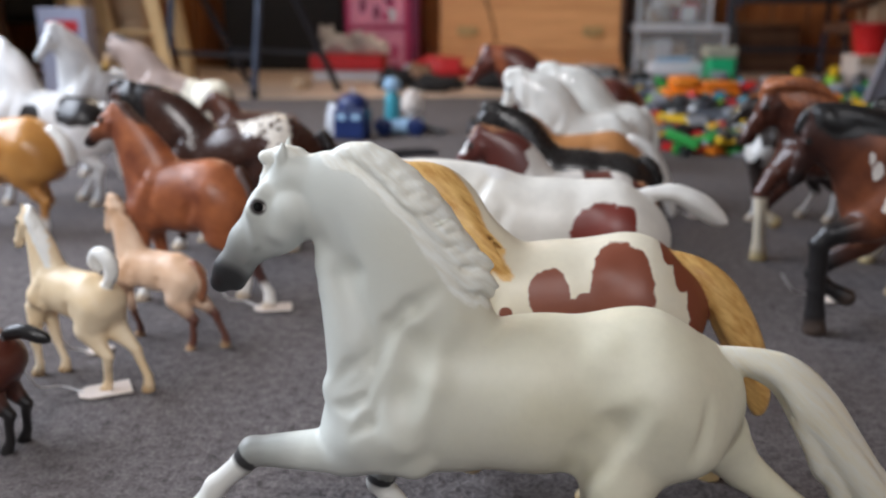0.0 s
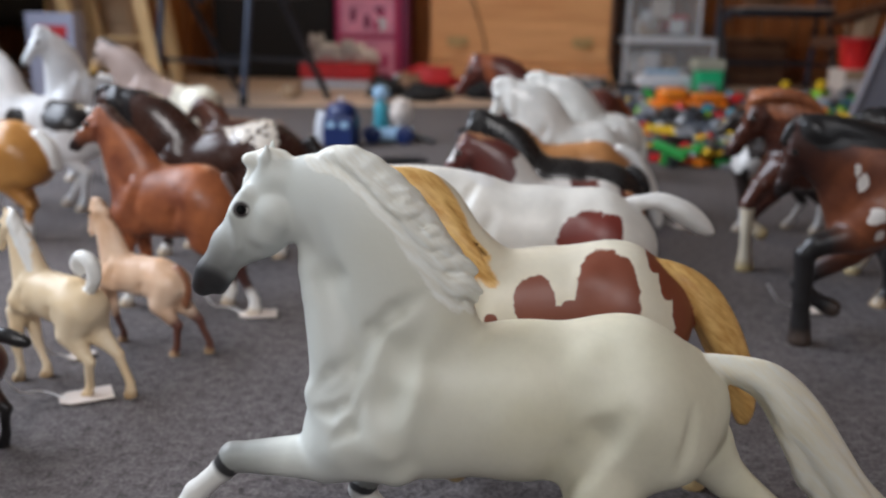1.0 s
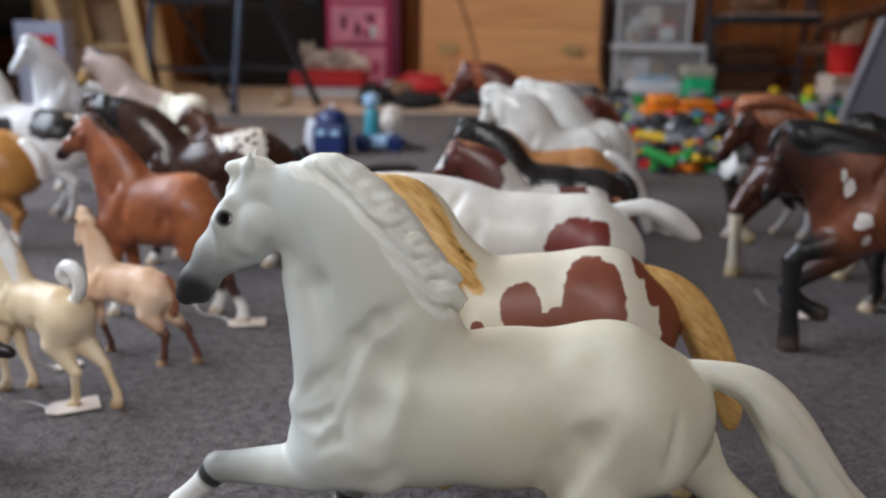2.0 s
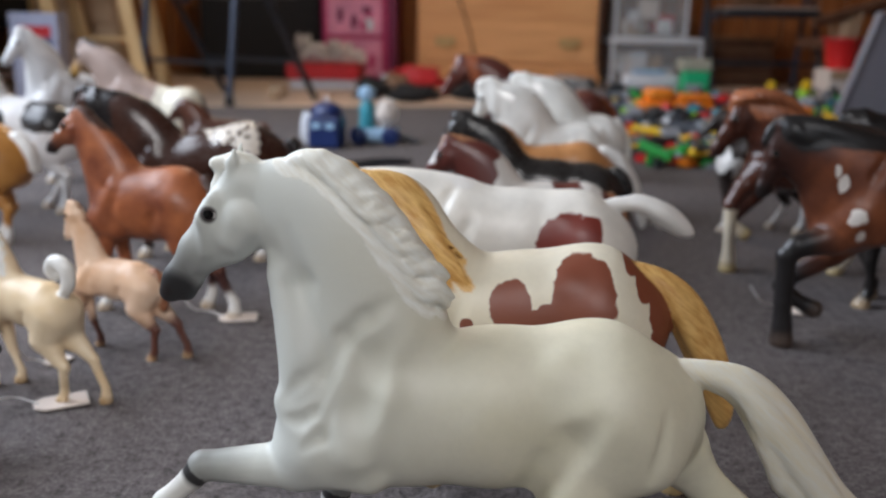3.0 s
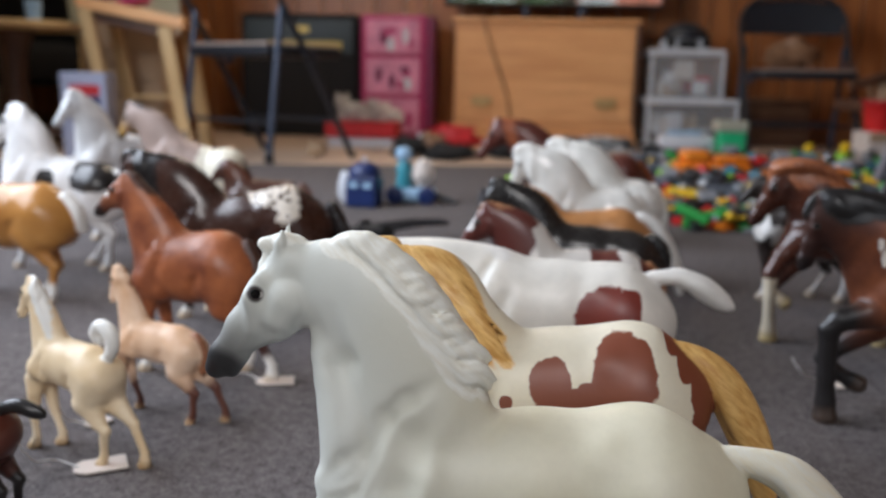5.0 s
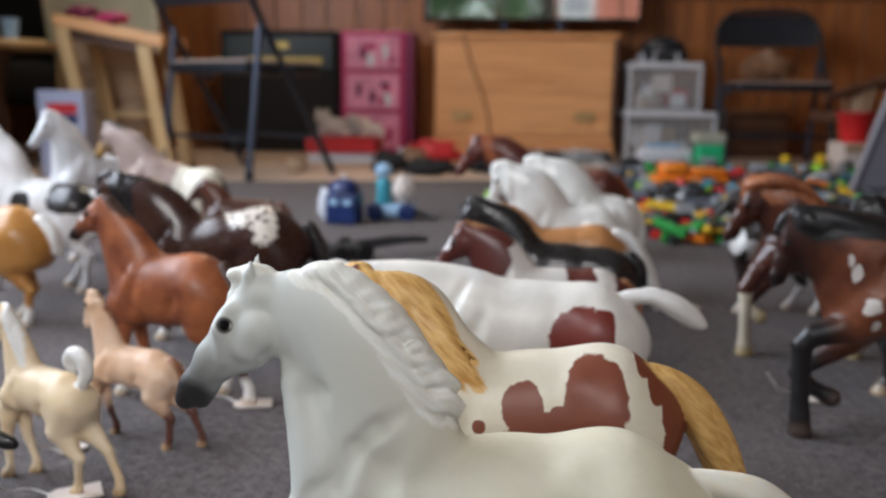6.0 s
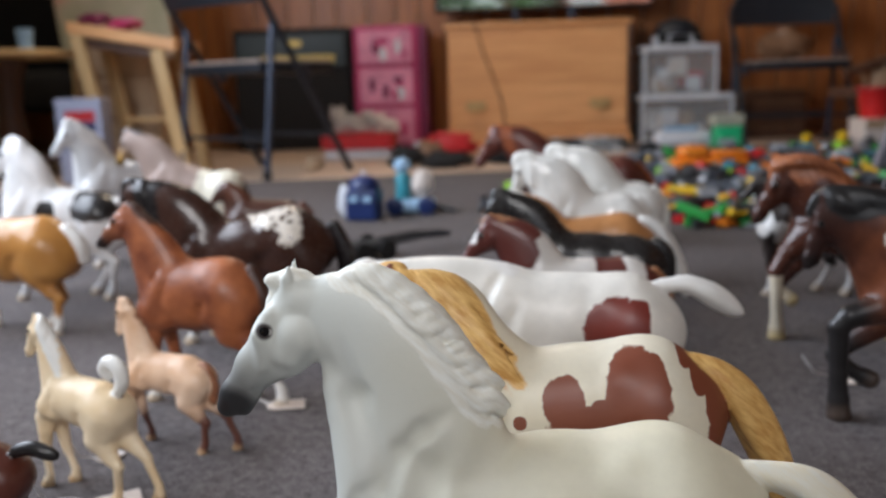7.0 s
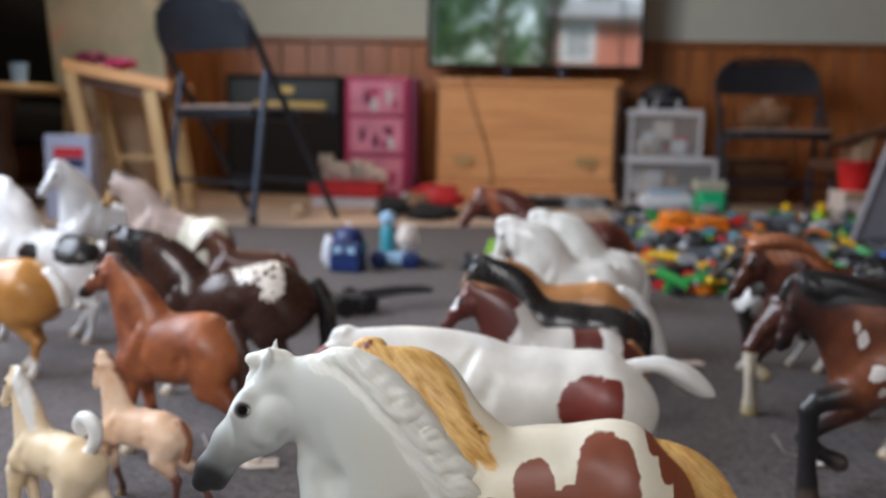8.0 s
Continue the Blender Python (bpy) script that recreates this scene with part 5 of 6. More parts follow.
def folding_chair(at, label, slack=0.0):
    """A steel folding chair that faces +x of its own; its back posts run down to the front feet."""
    t = thing("folding_chair", at, label, "chair", "folding chairs")
    W = 0.272
    for s in (-1, 1):
        y = s * W
        part("post", tube(curve_pts([(-0.225, y * 0.86, 0.80), (-0.20, y, 0.72), (-0.115, y, 0.57), (0.05, y, 0.32), (0.25, y, 0.0)], 5), 0.0135, 10), "black_metal", t)
        lg = part("leg", tube([(-0.115, y * 0.94, 0.575), (-0.15, y * 0.94, 0.3), (-0.19, y * 0.94, 0.006)], 0.0135, 10), "blue_steel", t)
        part("rubber_foot", lathe([(0.018, 0.0), (0.018, 0.02), (0.015, 0.03)], 10, center=(-0.188, y * 0.94, 0.0)), "black", lg)
    part("top_bar", tube(curve_pts([(-0.225, -W * 0.86, 0.80), (-0.232, -W * 0.6, 0.845), (-0.235, 0, 0.853), (-0.232, W * 0.6, 0.845), (-0.225, W * 0.86, 0.80)], 6), 0.0125, 10), "black_metal", t)
    bm = bmesh.new()
    n = 10
    rows = []
    for off in (0.006, -0.008):
        rows.append([[bm.verts.new((-0.185 - 0.235 * (z - 0.655) + off - 0.035 * (1 - (2 * i / n - 1) ** 2), (2 * i / n - 1) * W * 0.94, z - (0.035 * abs(2 * i / n - 1) ** 3 if z > 0.8 else 0))) for i in range(n + 1)] for z in (0.648, 0.70, 0.76, 0.81, 0.838)])
    for k, g in enumerate(rows):
        for a, b2 in zip(g, g[1:]):
            for i in range(n):
                f = (a[i], a[i + 1], b2[i + 1], b2[i])
                bm.faces.new(f if k == 0 else f[::-1])
    for i in range(n):
        bm.faces.new((rows[0][0][i + 1], rows[0][0][i], rows[1][0][i], rows[1][0][i + 1]))
        bm.faces.new((rows[0][-1][i], rows[0][-1][i + 1], rows[1][-1][i + 1], rows[1][-1][i]))
    part("backrest", bm, "black_metal", t, "curved black steel backrest")
    part("seat", box(-0.17, 0.235, -W * 0.84, W * 0.84, 0.395, 0.436, 0.012, 3), "black_metal", t)
    part("seat_pad", box(-0.16, 0.228, -W * 0.8, W * 0.8, 0.4365, 0.447, 0.005), "vinyl_tan", t, "worn tan seat pad")
    part("front_brace", tube([(0.155, -W, 0.15), (0.155, W, 0.15)], 0.008, 8), "black_metal", t)
    part("rear_brace", tube([(-0.17, -W * 0.94, 0.15), (-0.17, W * 0.94, 0.15)], 0.008, 8), "black_metal", t)
    for s in (-1, 1):
        part("hinge", box(0.02, 0.07, s * W * 0.92 - 0.006, s * W * 0.92 + 0.006, 0.37, 0.43, 0.004), "blue_steel", t)
    return t


ca = 57
chair = folding_chair(pose(-0.852 + 0.19 * math.cos(radians(ca)) - 0.215 * math.sin(radians(ca)), 2.862 + 0.19 * math.sin(radians(ca)) + 0.215 * math.cos(radians(ca)), 0.0, 0, 0, ca), "black steel folding chair standing at the carpet edge")
far_chair = folding_chair(pose(1.50, 4.12, 0.0, 0, 0, -92), "black steel folding chair against the pine panelling")
far_chair.scale = (0.9, 0.95, 0.9)

crate = thing("slatted_crate", pose(1.53, 4.45, FLOOR), "brown slatted wooden crate under the folding chair", "crate")
part("body", box(-0.16, 0.16, 0.01, 0.22, 0.0, 0.26, 0.004), "brown", crate)
for k in range(4):
    part("slat", box(-0.165, 0.165, -0.004, 0.0095, 0.01 + k * 0.065, 0.055 + k * 0.065, 0.003), "dark_wood", crate)
bag = part("grey_bag", ball((1.47, 4.13, 0.47), (0.13, 0.09, 0.075), jitter=0.5, seg=20), "brown", None)
tagged(bag, "crumpled brown cloth bundle lying on the folding chair", "bundle")

# ---- at the right side ----
rocker = thing("wooden_armchair", pose(2.05, 3.5, 0.0, 0, 0, 12), "dark wooden armchair with a curved arm", "armchair")
part("arm", tube(curve_pts([(-0.62, -0.05, 0.33), (-0.45, -0.05, 0.37), (-0.2, -0.05, 0.44), (0.1, -0.05, 0.50), (0.45, -0.05, 0.50)], 5), [0.018 + 0.0012 * i for i in range(21)], 10), "dark_wood", rocker)
part("arm_post", tube([(-0.33, -0.05, 0.0), (-0.31, -0.05, 0.2), (-0.33, -0.05, 0.385)], [0.022, 0.03, 0.02], 10), "dark_wood", rocker)
part("rear_post", tube([(0.35, -0.05, 0.0), (0.36, -0.05, 0.3), (0.40, -0.05, 0.7)], [0.022, 0.03, 0.02], 10), "dark_wood", rocker)
part("seat", box(-0.38, 0.42, -0.05, 0.45, 0.22, 0.27, 0.015), "dark_wood", rocker)
part("side_rail", box(-0.32, 0.36, -0.06, -0.03, 0.06, 0.10, 0.006), "dark_wood", rocker)
cbox = thing("cream_box", pose(1.60, 3.35, FLOOR), "cream cardboard box standing on the floor", "box")
part("carton", box(-0.06, 0.07, -0.05, 0.12, 0.0, 0.15, 0.004), "tag", cbox)
part("flap", box(-0.055, 0.065, -0.052, -0.0505, 0.11, 0.148, 0.0), "cardboard", cbox)
bucket = thing("red_bucket", pose(1.61, 3.38, FLOOR + 0.15), "bright red plastic bucket with a dried bunch in it", "bucket")
part("pail", lathe([(0.055, 0.0), (0.066, 0.06), (0.073, 0.115), (0.078, 0.12), (0.07, 0.121), (0.06, 0.11)], 20), "bright_red", bucket)
part("rim", lathe([(0.074, 0.115), (0.081, 0.118), (0.081, 0.126), (0.074, 0.128)], 20), "red", bucket)
for k in range(16):
    a, r = rng.uniform(0, 6.3), rng.uniform(0.01, 0.05)
    part("stem", tube([(r * math.cos(a), r * math.sin(a), 0.06), (1.2 * r * math.cos(a), 1.2 * r * math.sin(a), 0.17), (1.5 * r * math.cos(a), 1.5 * r * math.sin(a), rng.uniform(0.17, 0.24))], [0.006, 0.011, 0.003], 5), "cardboard", bucket)
panel = thing("leaning_panel", pose(1.20, 2.35, 0.0, 0, 0, 0), "grey-mauve plastic bin lid leaning sideways", "panel")
bm = box(-0.02, 0.30, -0.01, 0.015, 0.0, 0.36, 0.006)
for v in bm.verts:
    v.co.x += 0.30 * v.co.z
part("sheet", bm, "grey_panel", panel)
bm = box(-0.03, -0.0205, -0.016, 0.02, 0.0, 0.36, 0.003)
for v in bm.verts:
    v.co.x += 0.30 * v.co.z
part("edge_strip", bm, "grey_panel", panel)

# ---- at the left side ----
stool = thing("step_stool", pose(-1.52, 3.25, 0.0), "pale birch step stool with sloping top and splayed legs", "stool")
bm = box(-0.16, 0.285, -0.13, 0.16, 0.580, 0.628, 0.006)
for v in bm.verts:
    v.co.z -= 0.19 * (v.co.x + 0.16)
part("top", bm, "pine", stool, "golden pine top board")
bm = box(-0.10, 0.22, -0.10, -0.08, 0.535, 0.578, 0.004)
for v in bm.verts:
    v.co.z -= 0.19 * (v.co.x + 0.16)
part("apron", bm, "dark_wood", stool)
for xa, xb, za in ((-0.125, -0.02, 0.57), (0.205, 0.285, 0.505)):
    for y in (-0.12, 0.12):
        bm = box(-0.027, 0.027, y - 0.014, y + 0.014, 0.0, za, 0.004)
        for v in bm.verts:
            v.co.x += xb + (xa - xb) * v.co.z / za
        part("leg", bm, "pale_wood", stool)
part("rung", tube([(-0.06, 0.12, 0.22), (0.25, 0.12, 0.22)], 0.012, 8), "pale_wood", stool)
for k, (dx, mat, lab) in enumerate(((-0.10, "pink_dark", "purple"), (0.03, "pink", "bright pink"))):
    toy = part("soft_toy", ball((-1.50 + dx, 3.20, 0.646 - 0.19 * (dx + 0.14)), (0.07, 0.05, 0.024), jitter=0.6), mat, None)
    tagged(toy, lab + " soft rubber toy lying on the stool", "toy")
board = thing("canvas_board", pose(-1.74, 3.62, 0.0, -8, 0, 0), "mottled green-beige painted canvas leaning behind the stool", "canvas")
canvas_paint, nt, b = nodes_of("painted_canvas")
v = obj_vec(nt)
c1 = mix(nt, ramp(nt, noise_out(nt, v, 3.2, 4), 0.4, 0.62), (0.52, 0.45, 0.34), (0.36, 0.35, 0.24))
nt.links.new(mix(nt, ramp(nt, noise_out(nt, v, 5.3, 2), 0.6, 0.7), c1, (0.60, 0.34, 0.26)), b.inputs["Base Color"])
b.inputs["Roughness"].default_value = 0.8
bm = box(-0.27, 0.27, 0, 0.02, 0.50, 1.3, 0.003)
for v in bm.verts:
    v.co.x -= 0.16 * (v.co.z - 0.6)
part("painting", bm, canvas_paint, board)
for s in (-1, 1):
    part("support_leg", tube([(s * 0.2 - 0.05, 0.035, 0.95), (s * 0.2, 0.035, 0.0)], 0.014, 6), "pale_wood", board)
drawers = thing("cardboard_drawers", pose(-1.655, 3.46, FLOOR), "brown cardboard drawer boxes stacked behind the stool", "drawers")
part("carcass", box(-0.185, 0.185, 0.012, 0.155, 0.0, 0.55, 0.004), "cardboard", drawers)
for k in range(4):
    d = part("drawer_front", box(-0.17, 0.17, 0.0, 0.0115, 0.015 + k * 0.136, 0.135 + k * 0.136, 0.004), "cardboard", drawers)
    part("pull", box(-0.05, 0.03, -0.006, -0.0002, 0.085 + k * 0.136, 0.10 + k * 0.136, 0.002), "brown", d)
table = thing("side_table", pose(-2.0, 3.2, 0.0), "round side table with pale top and dark turned leg", "table")
part("tabletop", lathe([(0.285, 0.0), (0.30, 0.008), (0.30, 0.022), (0.29, 0.03)], 32, center=(0, 0, 0.49)), "pale_wood", table, "pale scrubbed top")
part("pedestal", lathe([(0.09, 0.0), (0.075, 0.03), (0.05, 0.08), (0.07, 0.18), (0.05, 0.3), (0.062, 0.4), (0.09, 0.489)], 16), "dark_wood", table)
for k in range(3):
    a = k * 2.094 + 0.5
    part("foot", tube(curve_pts([(0.06 * math.cos(a), 0.06 * math.sin(a), 0.07), (0.2 * math.cos(a), 0.2 * math.sin(a), 0.06), (0.28 * math.cos(a), 0.28 * math.sin(a), 0.022)], 4), 0.022, 8), "dark_wood", table)
glass = thing("tumbler", pose(-1.86, 3.13, 0.52), "small pale blue glass tumbler on the side table", "glass")
part("cup", lathe([(0.028, 0.0), (0.03, 0.03), (0.035, 0.085), (0.032, 0.085), (0.027, 0.006)], 16), "pale_blue", glass)
seat = thing("black_armchair", pose(-2.30, 3.95, 0.0, 0, 0, 20), "large black padded armchair in the corner", "armchair")
part("backrest", box(-0.45, 0.45, 0.15, 0.4, 0.35, 1.35, 0.1, 4), "black", seat)
part("seat_cushion", box(-0.42, 0.42, -0.35, 0.14, 0.25, 0.46, 0.07, 4), "black", seat)
for s in (-1, 1):
    part("armrest", box(s * 0.5 - 0.09, s * 0.5 + 0.09, -0.38, 0.35, 0.12, 0.62, 0.07, 4), "black", seat)
    part("foot", box(s * 0.4 - 0.04, s * 0.4 + 0.04, -0.3, -0.22, 0.0, 0.119, 0.01), "dark_wood", seat)
carton = thing("printed_carton", pose(-1.53, 2.85, 0.0, 0, 0, 8), "white printed carton with red and blue panels", "box")
part("carton", box(-0.085, 0.085, 0.0, 0.12, 0.0, 0.322, 0.004), plain("pale_violet_card", (0.34, 0.36, 0.48), 0.6, vary=0.06), carton)
part("red_print", box(-0.05, 0.06, -0.003, -0.0005, 0.235, 0.275, 0.0), "red", carton)
part("blue_print", box(-0.05, 0.06, -0.003, -0.0005, 0.20, 0.23, 0.0), "navy", carton)

# ---- toys near the wall ----
rbox = thing("red_toy_tray", pose(-0.60, 3.75, FLOOR), "red fabric toy tray with a white base", "tray")
part("base", box(-0.17, 0.15, -0.09, 0.12, 0.0, 0.05, 0.012), "white_plastic", rbox)
part("tray", box(-0.18, 0.16, -0.10, 0.13, 0.051, 0.125, 0.012), "red", rbox)
def plush(x, y, z, s, mat, label):
    bm = ball((0, 0, s * 0.5), (s * 0.8, s * 0.6, s * 0.5), jitter=0.3)
    ball((-s * 0.55, -0.1 * s, s * 0.95), (s * 0.42, s * 0.38, s * 0.4), bm, jitter=0.3)
    for k in (-1, 1):
        ball((-s * 0.55 + k * s * 0.25, -0.05 * s, s * 1.3), (s * 0.14, s * 0.1, s * 0.16), bm, 8)
        ball((k * s * 0.6, -s * 0.35, s * 0.18), (s * 0.28, s * 0.2, s * 0.18), bm, 8)
    ob = part("plush_toy", bm, mat, None, "", pose(x, y, z))
    tagged(ob, label, "soft toy", "plush toys")
plush(-0.66, 3.74, FLOOR + 0.124, 0.09, "grey", "grey plush toy lying in the red tray")
plush(-0.53, 3.76, FLOOR + 0.124, 0.075, "grey", "small grey plush toy lying in the red tray")
plush(-0.47, 3.72, FLOOR + 0.124, 0.065, "tag", "cream plush toy lying in the red tray")
bag2 = part("red_bag", ball((0, 0, 0.055), (0.12, 0.08, 0.06), jitter=0.5), "red", None, "", pose(-0.17, 3.7, FLOOR))
tagged(bag2, "crumpled dark red cloth bag", "bag")
cup2 = part("white_cup", lathe([(0.028, 0), (0.035, 0.04), (0.038, 0.09), (0.033, 0.09), (0.027, 0.006)], 14), "white_plastic", None, "", pose(-0.29, 3.5, FLOOR))
tagged(cup2, "white plastic cup on the smooth floor", "cup")
for k, (x, y, sx, sy, sz, mat, lab) in enumerate(((-0.34, 3.30, 0.07, 0.05, 0.045, "black", "black lump of folded cloth"), (-0.16, 3.2, 0.10, 0.06, 0.035, "black", "black cloth heap beside the carpet"), (-0.25, 3.42, 0.06, 0.05, 0.05, "brown", "brown soft toy on the floor"), (-0.72, 3.2, 0.04, 0.03, 0.03, "cardboard", "small tan toy piece"), (0.12, 3.35, 0.12, 0.06, 0.05, "black", "black flat toy piece"))):
    ob = part("cloth_toy", ball((0, 0, sz * 0.85), (sx, sy, sz), jitter=0.7), mat, None, "", pose(x, y, FLOOR))
    tagged(ob, lab, "toy")
strip = thing("keyboard", pose(0.42, 3.95, FLOOR), "long black keyboard lying before the chest", "keyboard")
part("body", box(-0.26, 0.26, -0.06, 0.06, 0.0, 0.055, 0.01), "black", strip)
for k in range(12):
    part("key", box(-0.23 + k * 0.04, -0.195 + k * 0.04, -0.05, 0.02, 0.0555, 0.062, 0.002), "grey_panel" if k % 3 else "white_plastic", strip)

# blue police-style box, and a carriage shape standing for the toy rider beside it
hut = thing("blue_toy_box", pose(-0.285, 1.84, 0.0, 0, 0, -8), "navy blue plastic toy hut with rounded roof", "toy")
part("cabin", box(-0.041, 0.041, -0.038, 0.038, 0.0, 0.078, 0.008), "navy", hut)
part("roof", lathe([(0.041, 0.0), (0.040, 0.012), (0.033, 0.026), (0.018, 0.034), (0.004, 0.037)], 18, center=(0, 0, 0.0785)), "navy", hut)
for s in (-1, 1):
    part("window", box(s * 0.018 - 0.011, s * 0.018 + 0.011, -0.040, -0.0382, 0.05, 0.064, 0.001), "pale_blue", hut, "pale blue window")
part("lamp", lathe([(0.004, 0.0), (0.006, 0.006), (0.003, 0.012)], 10, center=(0, 0, 0.1155)), "white_plastic", hut)
rider = thing("toy_carriage", pose(-0.185, 1.93, 0.0), "pale blue and teal toy rider and cream horse, shaped as a carriage", "toy")
part("base", box(-0.05, 0.075, -0.035, 0.035, 0.006, 0.04, 0.012), "pale_blue", rider)
part("column", lathe([(0.022, 0.0), (0.018, 0.03), (0.02, 0.055), (0.012, 0.07)], 14, center=(-0.01, 0, 0.0405)), "teal", rider)
part("top_ball", ball((-0.01, 0, 0.128), (0.024, 0.022, 0.02), jitter=0.3), "pale_blue", rider)
part("canopy", ball((0.042, 0, 0.082), (0.03, 0.026, 0.034), jitter=0.3), "tag", rider)
part("shaft", tube([(0.07, 0, 0.02), (0.13, -0.02, 0.008)], [0.01, 0.006], 8), "black_metal", rider)
for x in (-0.03, 0.055):
    part("wheel", lathe([(0.02, -0.004), (0.024, -0.002), (0.024, 0.002), (0.02, 0.004)], 14), "navy", rider, "", pose(x, -0.041, 0.024, 90))
white_toy = part("white_toy_pony", ball((0, 0, 0.04), (0.02, 0.016, 0.04), jitter=0.4), "white_plastic", None, "", pose(-0.345, 1.9, 0.0))
tagged(white_toy, "small white toy pony beside the blue hut", "toy")
sled = thing("black_toy_carriage", pose(-0.17, 1.36, 0.0, 0, 0, 38), "black toy cart with long shafts lying on the carpet", "toy")
part("bed", box(-0.09, 0.0, -0.035, 0.035, 0.014, 0.034, 0.008), "black", sled)
for s in (-1, 1):
    part("shaft", tube([(0.0, s * 0.025, 0.03), (0.08, s * 0.02, 0.034), (0.15, s * 0.012, 0.03)], 0.006, 8), "black_metal", sled)
for x, y in ((-0.07, -0.042), (-0.07, 0.042), (-0.015, -0.042), (-0.015, 0.042)):
    part("wheel", lathe([(0.018, -0.004), (0.021, 0.0), (0.018, 0.004)], 14), "black", sled, "", pose(x, y, 0.021, 90))

# ---- paper tags with strings ----
def paper_tag(x, y, turn, sx, sy, tilt=0):
    t = thing("paper_tag", pose(x, y, 0.0015, tilt, 0, turn), "white paper tag on a string lying on the carpet", "tag", "paper tags")
    bm = bmesh.new()
    out = [(-sx, -sy * 0.5), (-sx * 0.6, -sy), (sx, -sy), (sx, sy), (-sx * 0.6, sy), (-sx, sy * 0.5)]
    lo, hi = [bm.verts.new((a, c, 0)) for a, c in out], [bm.verts.new((a, c, 0.0016)) for a, c in out]
    bm.faces.new(lo[::-1])
    bm.faces.new(hi)
    for i in range(6):
        bm.faces.new((lo[i], lo[(i + 1) % 6], hi[(i + 1) % 6], hi[i]))
    part("card", bm, "tag", t, smooth=False)
    part("string", tube(curve_pts([(-sx * 0.8, 0, 0.002), (-sx * 1.6, sy, 0.006), (-sx * 2.4, sy * 0.4, 0.012), (-sx * 3.0, sy * 1.2, 0.03)], 5), 0.0009, 6), "string", t)
paper_tag(-0.255, 0.328, 30, 0.021, 0.013)
paper_tag(-0.165, 0.545, 12, 0.02, 0.012)
paper_tag(0.455, 0.615, 14, 0.019, 0.011)
paper_tag(0.40, 1.02, 10, 0.02, 0.012)
paper_tag(-0.30, 0.415, 60, 0.012, 0.008)

# ---- heap of toy bricks ----
COLS = dict(red=(0.55, 0.02, 0.02), yellow=(0.80, 0.50, 0.02), green=(0.03, 0.33, 0.06), lime=(0.30, 0.60, 0.05), dark=(0.025, 0.027, 0.03), grey=(0.28, 0.29, 0.31), blue=(0.02, 0.08, 0.35), orange=(0.85, 0.24, 0.02), white=(0.75, 0.76, 0.78), teal=(0.02, 0.25, 0.35), slate=(0.10, 0.11, 0.13))
BM_COL = {k: plain(k + "_brick_plastic", c, 0.3, vary=0.1) for k, c in COLS.items()}


def brick_bm(nx, ny, hgt, studs=True):
    u = 0.016
    bm = box(-nx * u / 2, nx * u / 2, -ny * u / 2, ny * u / 2, 0, hgt, 0.0012, 1)
    if studs:
        for i in range(nx):
            for j in range(ny):
                lathe([(0.0048, 0.0), (0.0048, 0.003), (0.0042, 0.0036)], 8, bm, ((i - (nx - 1) / 2) * u, (j - (ny - 1) / 2) * u, hgt - 0.0002))
    return bm


shapes = {}
for key, (nx, ny, hg) in dict(two=(2, 2, 0.0192), four=(4, 2, 0.0192), plate=(4, 3, 0.0064), long=(6, 1, 0.0192), one=(1, 1, 0.0192)).items():
    for cname, mat in BM_COL.items():
        ob = part("toy_brick", brick_bm(nx, ny, hg), mat, None)
        shapes[key, cname] = ob.data
        bpy.data.objects.remove(ob)
heap_cols = ["dark"] * 16 + ["grey"] * 6 + ["slate"] * 9 + ["red"] * 3 + ["green"] * 2 + ["lime"] * 1 + ["yellow"] * 2 + ["orange"] * 3 + ["blue"] * 1 + ["white"] * 2 + ["teal"] * 2
rng = random.Random(11)
loose_v, loose_f, loose_m, single = [], [], [], 0
for k in range(1500):
    y = 1.62 + 1.75 * rng.random() ** 1.2
    x = rng.uniform(0.47 + 0.08 * (y - 1.6), 1.25 + 0.35 * (y - 1.6))
    cname = rng.choice(heap_cols)
    if y < 1.85:
        cname = rng.choice(["yellow", "orange", "green", "red", "dark", "yellow", "slate", "grey", "dark", "dark", "green", "dark", "slate", "red"])
    data = shapes[rng.choice(["two", "two", "four", "plate", "long", "one"]), cname]
    lift = 0.0 if k % 2 else 0.018 + 0.045 * rng.random() * min(1, max(0, noise.noise(Vector((x * 4, y * 4, 0))) + 0.6))
    at = pose(x, y, lift + 0.002, rng.uniform(-25, 25) if lift else 0, rng.uniform(-25, 25) if lift else 0, rng.uniform(0, 180)) @ Matrix.Scale(rng.uniform(0.6, 1.15), 4)
    if y < 2.25 and single < 290:
        single += 1
        ob = new("toy_brick", data)
        ob.matrix_basis = at
        tagged(ob, cname + " plastic toy building brick in the heap", "toy brick", "heap of toy bricks")
    else:
        n = len(loose_v)
        loose_v += [at @ v.co for v in data.vertices]
        loose_f += [[n + i for i in p.vertices] for p in data.polygons]
        loose_m += [list(BM_COL).index(cname)] * len(data.polygons)
me = bpy.data.meshes.new("toy_brick_heap")
me.from_pydata(loose_v, [], loose_f)
for mat in BM_COL.values():
    me.materials.append(mat)
me.polygons.foreach_set("material_index", loose_m)
tagged(new("toy_brick_heap", me), "mixed heap of small coloured plastic toy pieces", "toy pieces", kind="stuff")


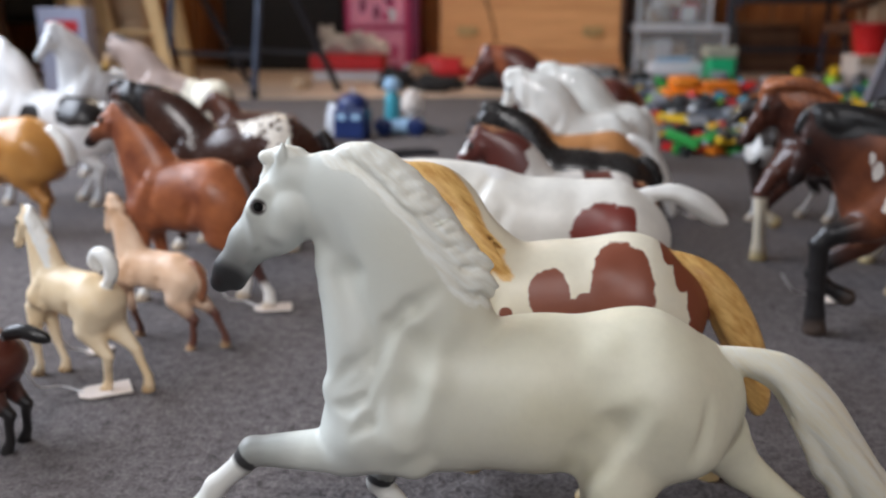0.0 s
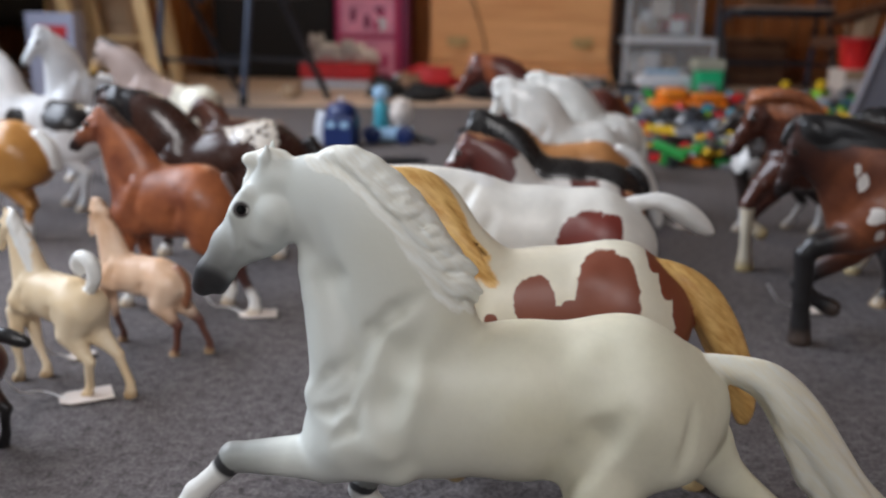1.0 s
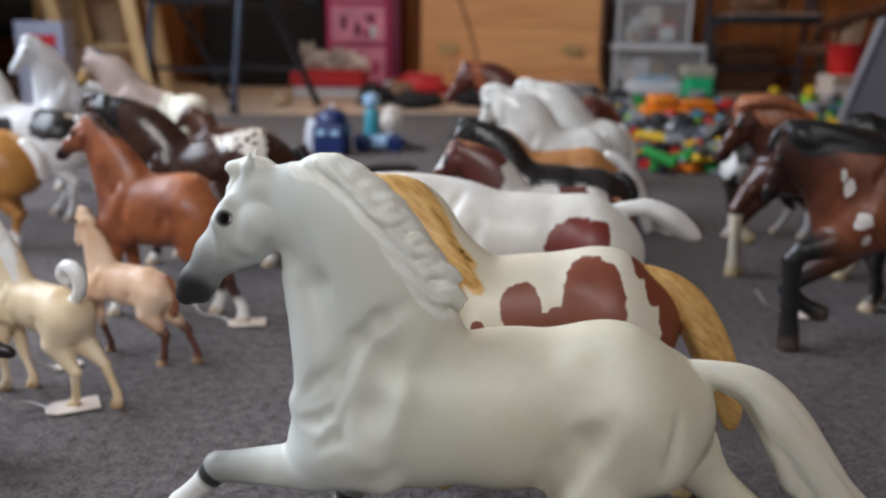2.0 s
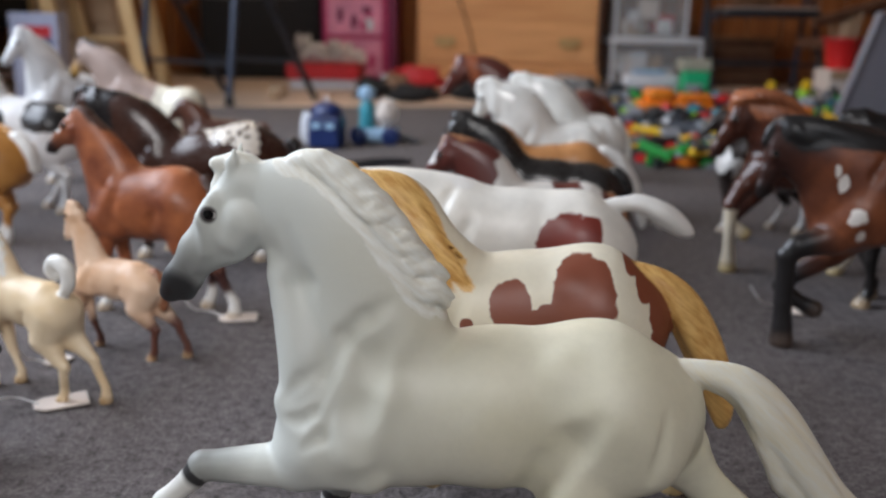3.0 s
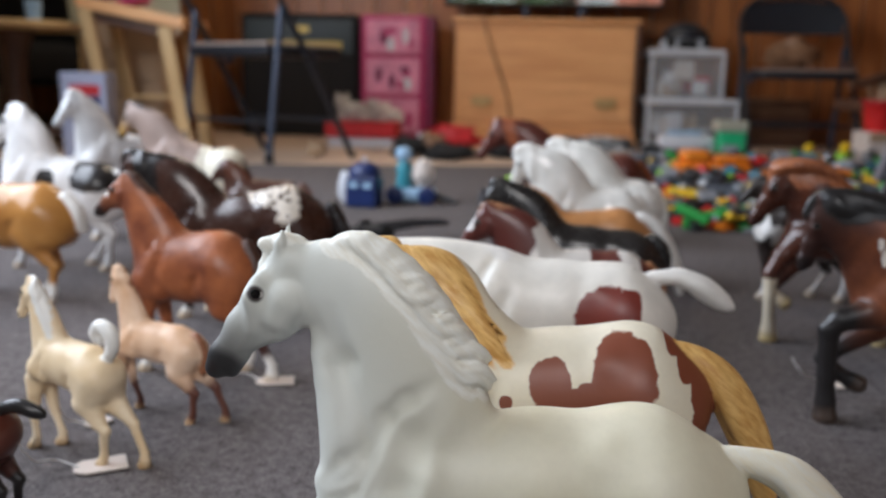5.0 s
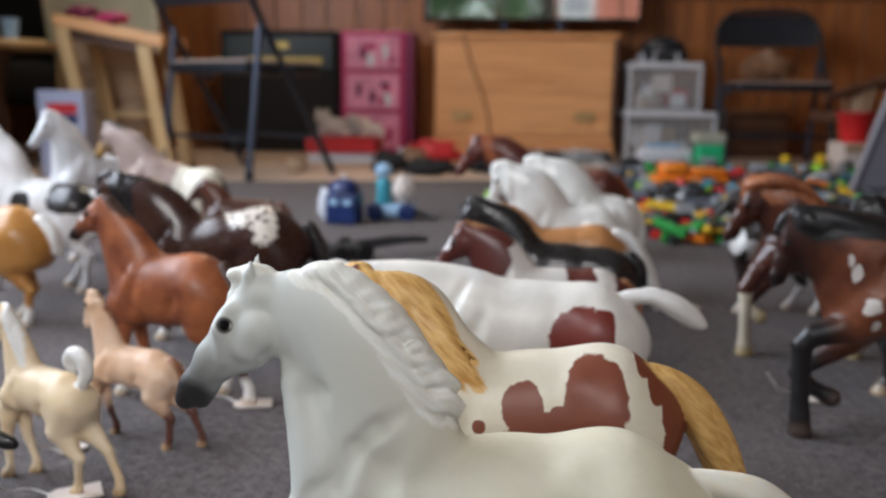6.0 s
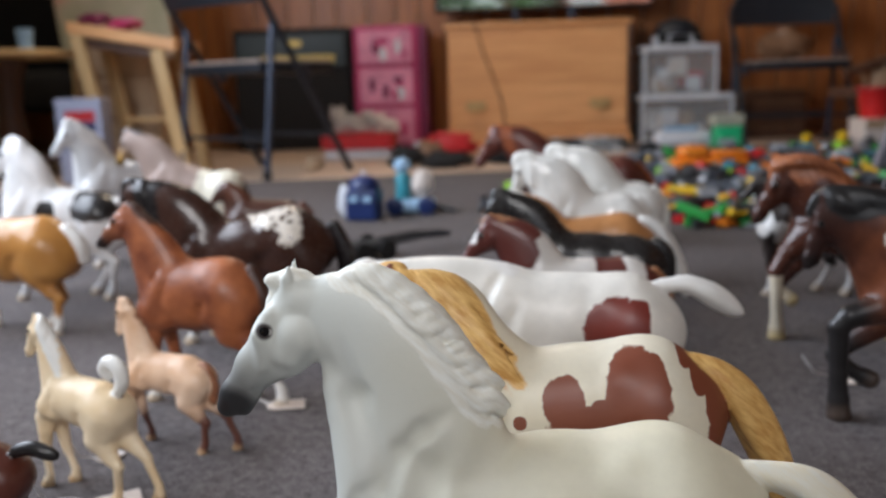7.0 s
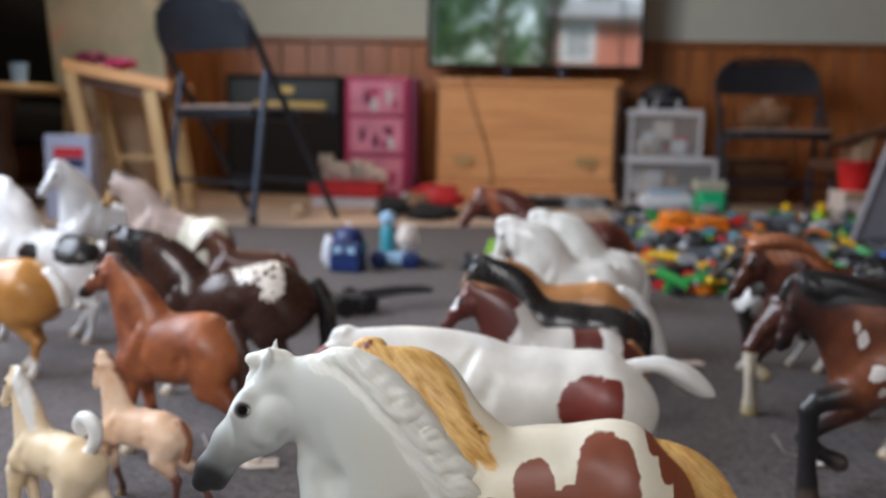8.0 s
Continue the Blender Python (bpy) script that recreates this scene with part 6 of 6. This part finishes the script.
def toy_vehicle(x, y, turn, s, body, cab, label):
    t = thing("toy_vehicle", pose(x, y, 0.0, 0, 0, turn), label, "toy vehicle", "toy vehicles")
    part("body", box(-s, s, -0.42 * s, 0.42 * s, 0.22 * s, 0.58 * s, 0.17 * s, 4), body, t)
    part("cab", box(-0.75 * s, -0.05 * s, -0.36 * s, 0.36 * s, 0.56 * s, 0.88 * s, 0.15 * s, 4), cab, t)
    part("hopper", box(0.02 * s, 0.92 * s, -0.38 * s, 0.38 * s, 0.56 * s, 0.74 * s, 0.085 * s, 3), body, t)
    for px in (-0.6, 0.6):
        for sy in (-1, 1):
            w = part("wheel", lathe([(0.16 * s, -0.09 * s), (0.24 * s, -0.07 * s), (0.24 * s, 0.07 * s), (0.16 * s, 0.09 * s)], 14), "black", t, "", pose(px * s, sy * 0.45 * s, 0.24 * s, 90))
            part("hub", lathe([(0.09 * s, -0.095 * s), (0.09 * s, 0.095 * s)], 10), "grey_panel", w)


toy_vehicle(0.74, 2.55, 6, 0.13, "orange", BM_COL["orange"], "large orange and yellow toy truck")
toy_vehicle(1.02, 2.72, 70, 0.075, BM_COL["orange"], "orange", "orange toy digger on end")
toy_vehicle(1.30, 2.75, 20, 0.09, BM_COL["teal"], BM_COL["grey"], "teal and grey toy vehicle")
toy_vehicle(1.12, 2.9, -15, 0.10, BM_COL["slate"], BM_COL["grey"], "dark grey toy vehicle")
toy_vehicle(0.66, 3.0, 12, 0.11, BM_COL["slate"], BM_COL["dark"], "black and grey toy vehicle")
toy_vehicle(0.72, 2.05, -20, 0.05, BM_COL["red"], BM_COL["red"], "small red toy car")
toy_vehicle(0.95, 2.25, 30, 0.055, BM_COL["grey"], BM_COL["white"], "grey and white toy vehicle")
toy_vehicle(0.62, 2.3, 65, 0.05, BM_COL["slate"], BM_COL["grey"], "small slate grey toy vehicle")


def toy_figure(x, y, s, top, body, base, label):
    t = thing("toy_robot", pose(x, y, 0.0, 0, 0, rng.uniform(-40, 40)), label, "toy", "small standing toys")
    part("base", box(-0.5 * s, 0.5 * s, -0.35 * s, 0.35 * s, 0, 0.45 * s, 0.08 * s), base, t)
    part("block", box(-0.38 * s, 0.38 * s, -0.28 * s, 0.28 * s, 0.451 * s, 1.15 * s, 0.08 * s), body, t)
    part("knob", lathe([(0.2 * s, 0.0), (0.27 * s, 0.1 * s), (0.25 * s, 0.4 * s), (0.1 * s, 0.5 * s)], 12, center=(0, 0, 1.151 * s)), top, t)


toy_figure(1.32, 2.95, 0.075, BM_COL["yellow"], BM_COL["lime"], BM_COL["green"], "yellow and green toy block tower")
toy_figure(1.20, 2.98, 0.07, BM_COL["yellow"], BM_COL["teal"], BM_COL["teal"], "yellow topped teal toy block tower")
toy_figure(1.42, 2.6, 0.05, BM_COL["orange"], BM_COL["white"], BM_COL["dark"], "orange topped white toy block tower")
toy_figure(0.085, 1.98, 0.045, BM_COL["lime"], BM_COL["lime"], BM_COL["green"], "lime green toy block on the carpet")
toy_figure(0.02, 1.9, 0.03, BM_COL["dark"], BM_COL["slate"], BM_COL["dark"], "black toy block on the carpet")
gbox = thing("green_box", pose(1.03, 3.45, FLOOR), "bright green toy box with a cream lid", "box")
part("tub", box(-0.055, 0.055, -0.05, 0.05, 0.0, 0.13, 0.008), "green", gbox)
part("front", box(-0.045, 0.045, -0.056, -0.0505, 0.02, 0.12, 0.004), "green", gbox)
part("lid", box(-0.07, 0.06, -0.05, 0.06, 0.1305, 0.178, 0.008), plain("cream_lid", (0.42, 0.42, 0.33), 0.4), gbox, "cream lid")
wbox = thing("white_toy_ship", pose(0.86, 3.5, FLOOR), "white and pale blue toy ship in the heap", "toy")
part("hull", box(-0.13, 0.11, -0.05, 0.05, 0.04, 0.11, 0.025, 3), "white_plastic", wbox)
part("deck", box(-0.09, 0.05, -0.035, 0.035, 0.1105, 0.13, 0.006), "pale_blue", wbox)
part("stand", box(-0.14, 0.12, -0.055, 0.055, 0.0, 0.039, 0.008), "black", wbox)
cbag = part("silver_bag", ball((0, 0, 0.045), (0.09, 0.06, 0.05), jitter=0.8, seg=20), "clear", None, "", pose(0.50, 3.45, FLOOR))
tagged(cbag, "crumpled clear plastic bag", "bag")
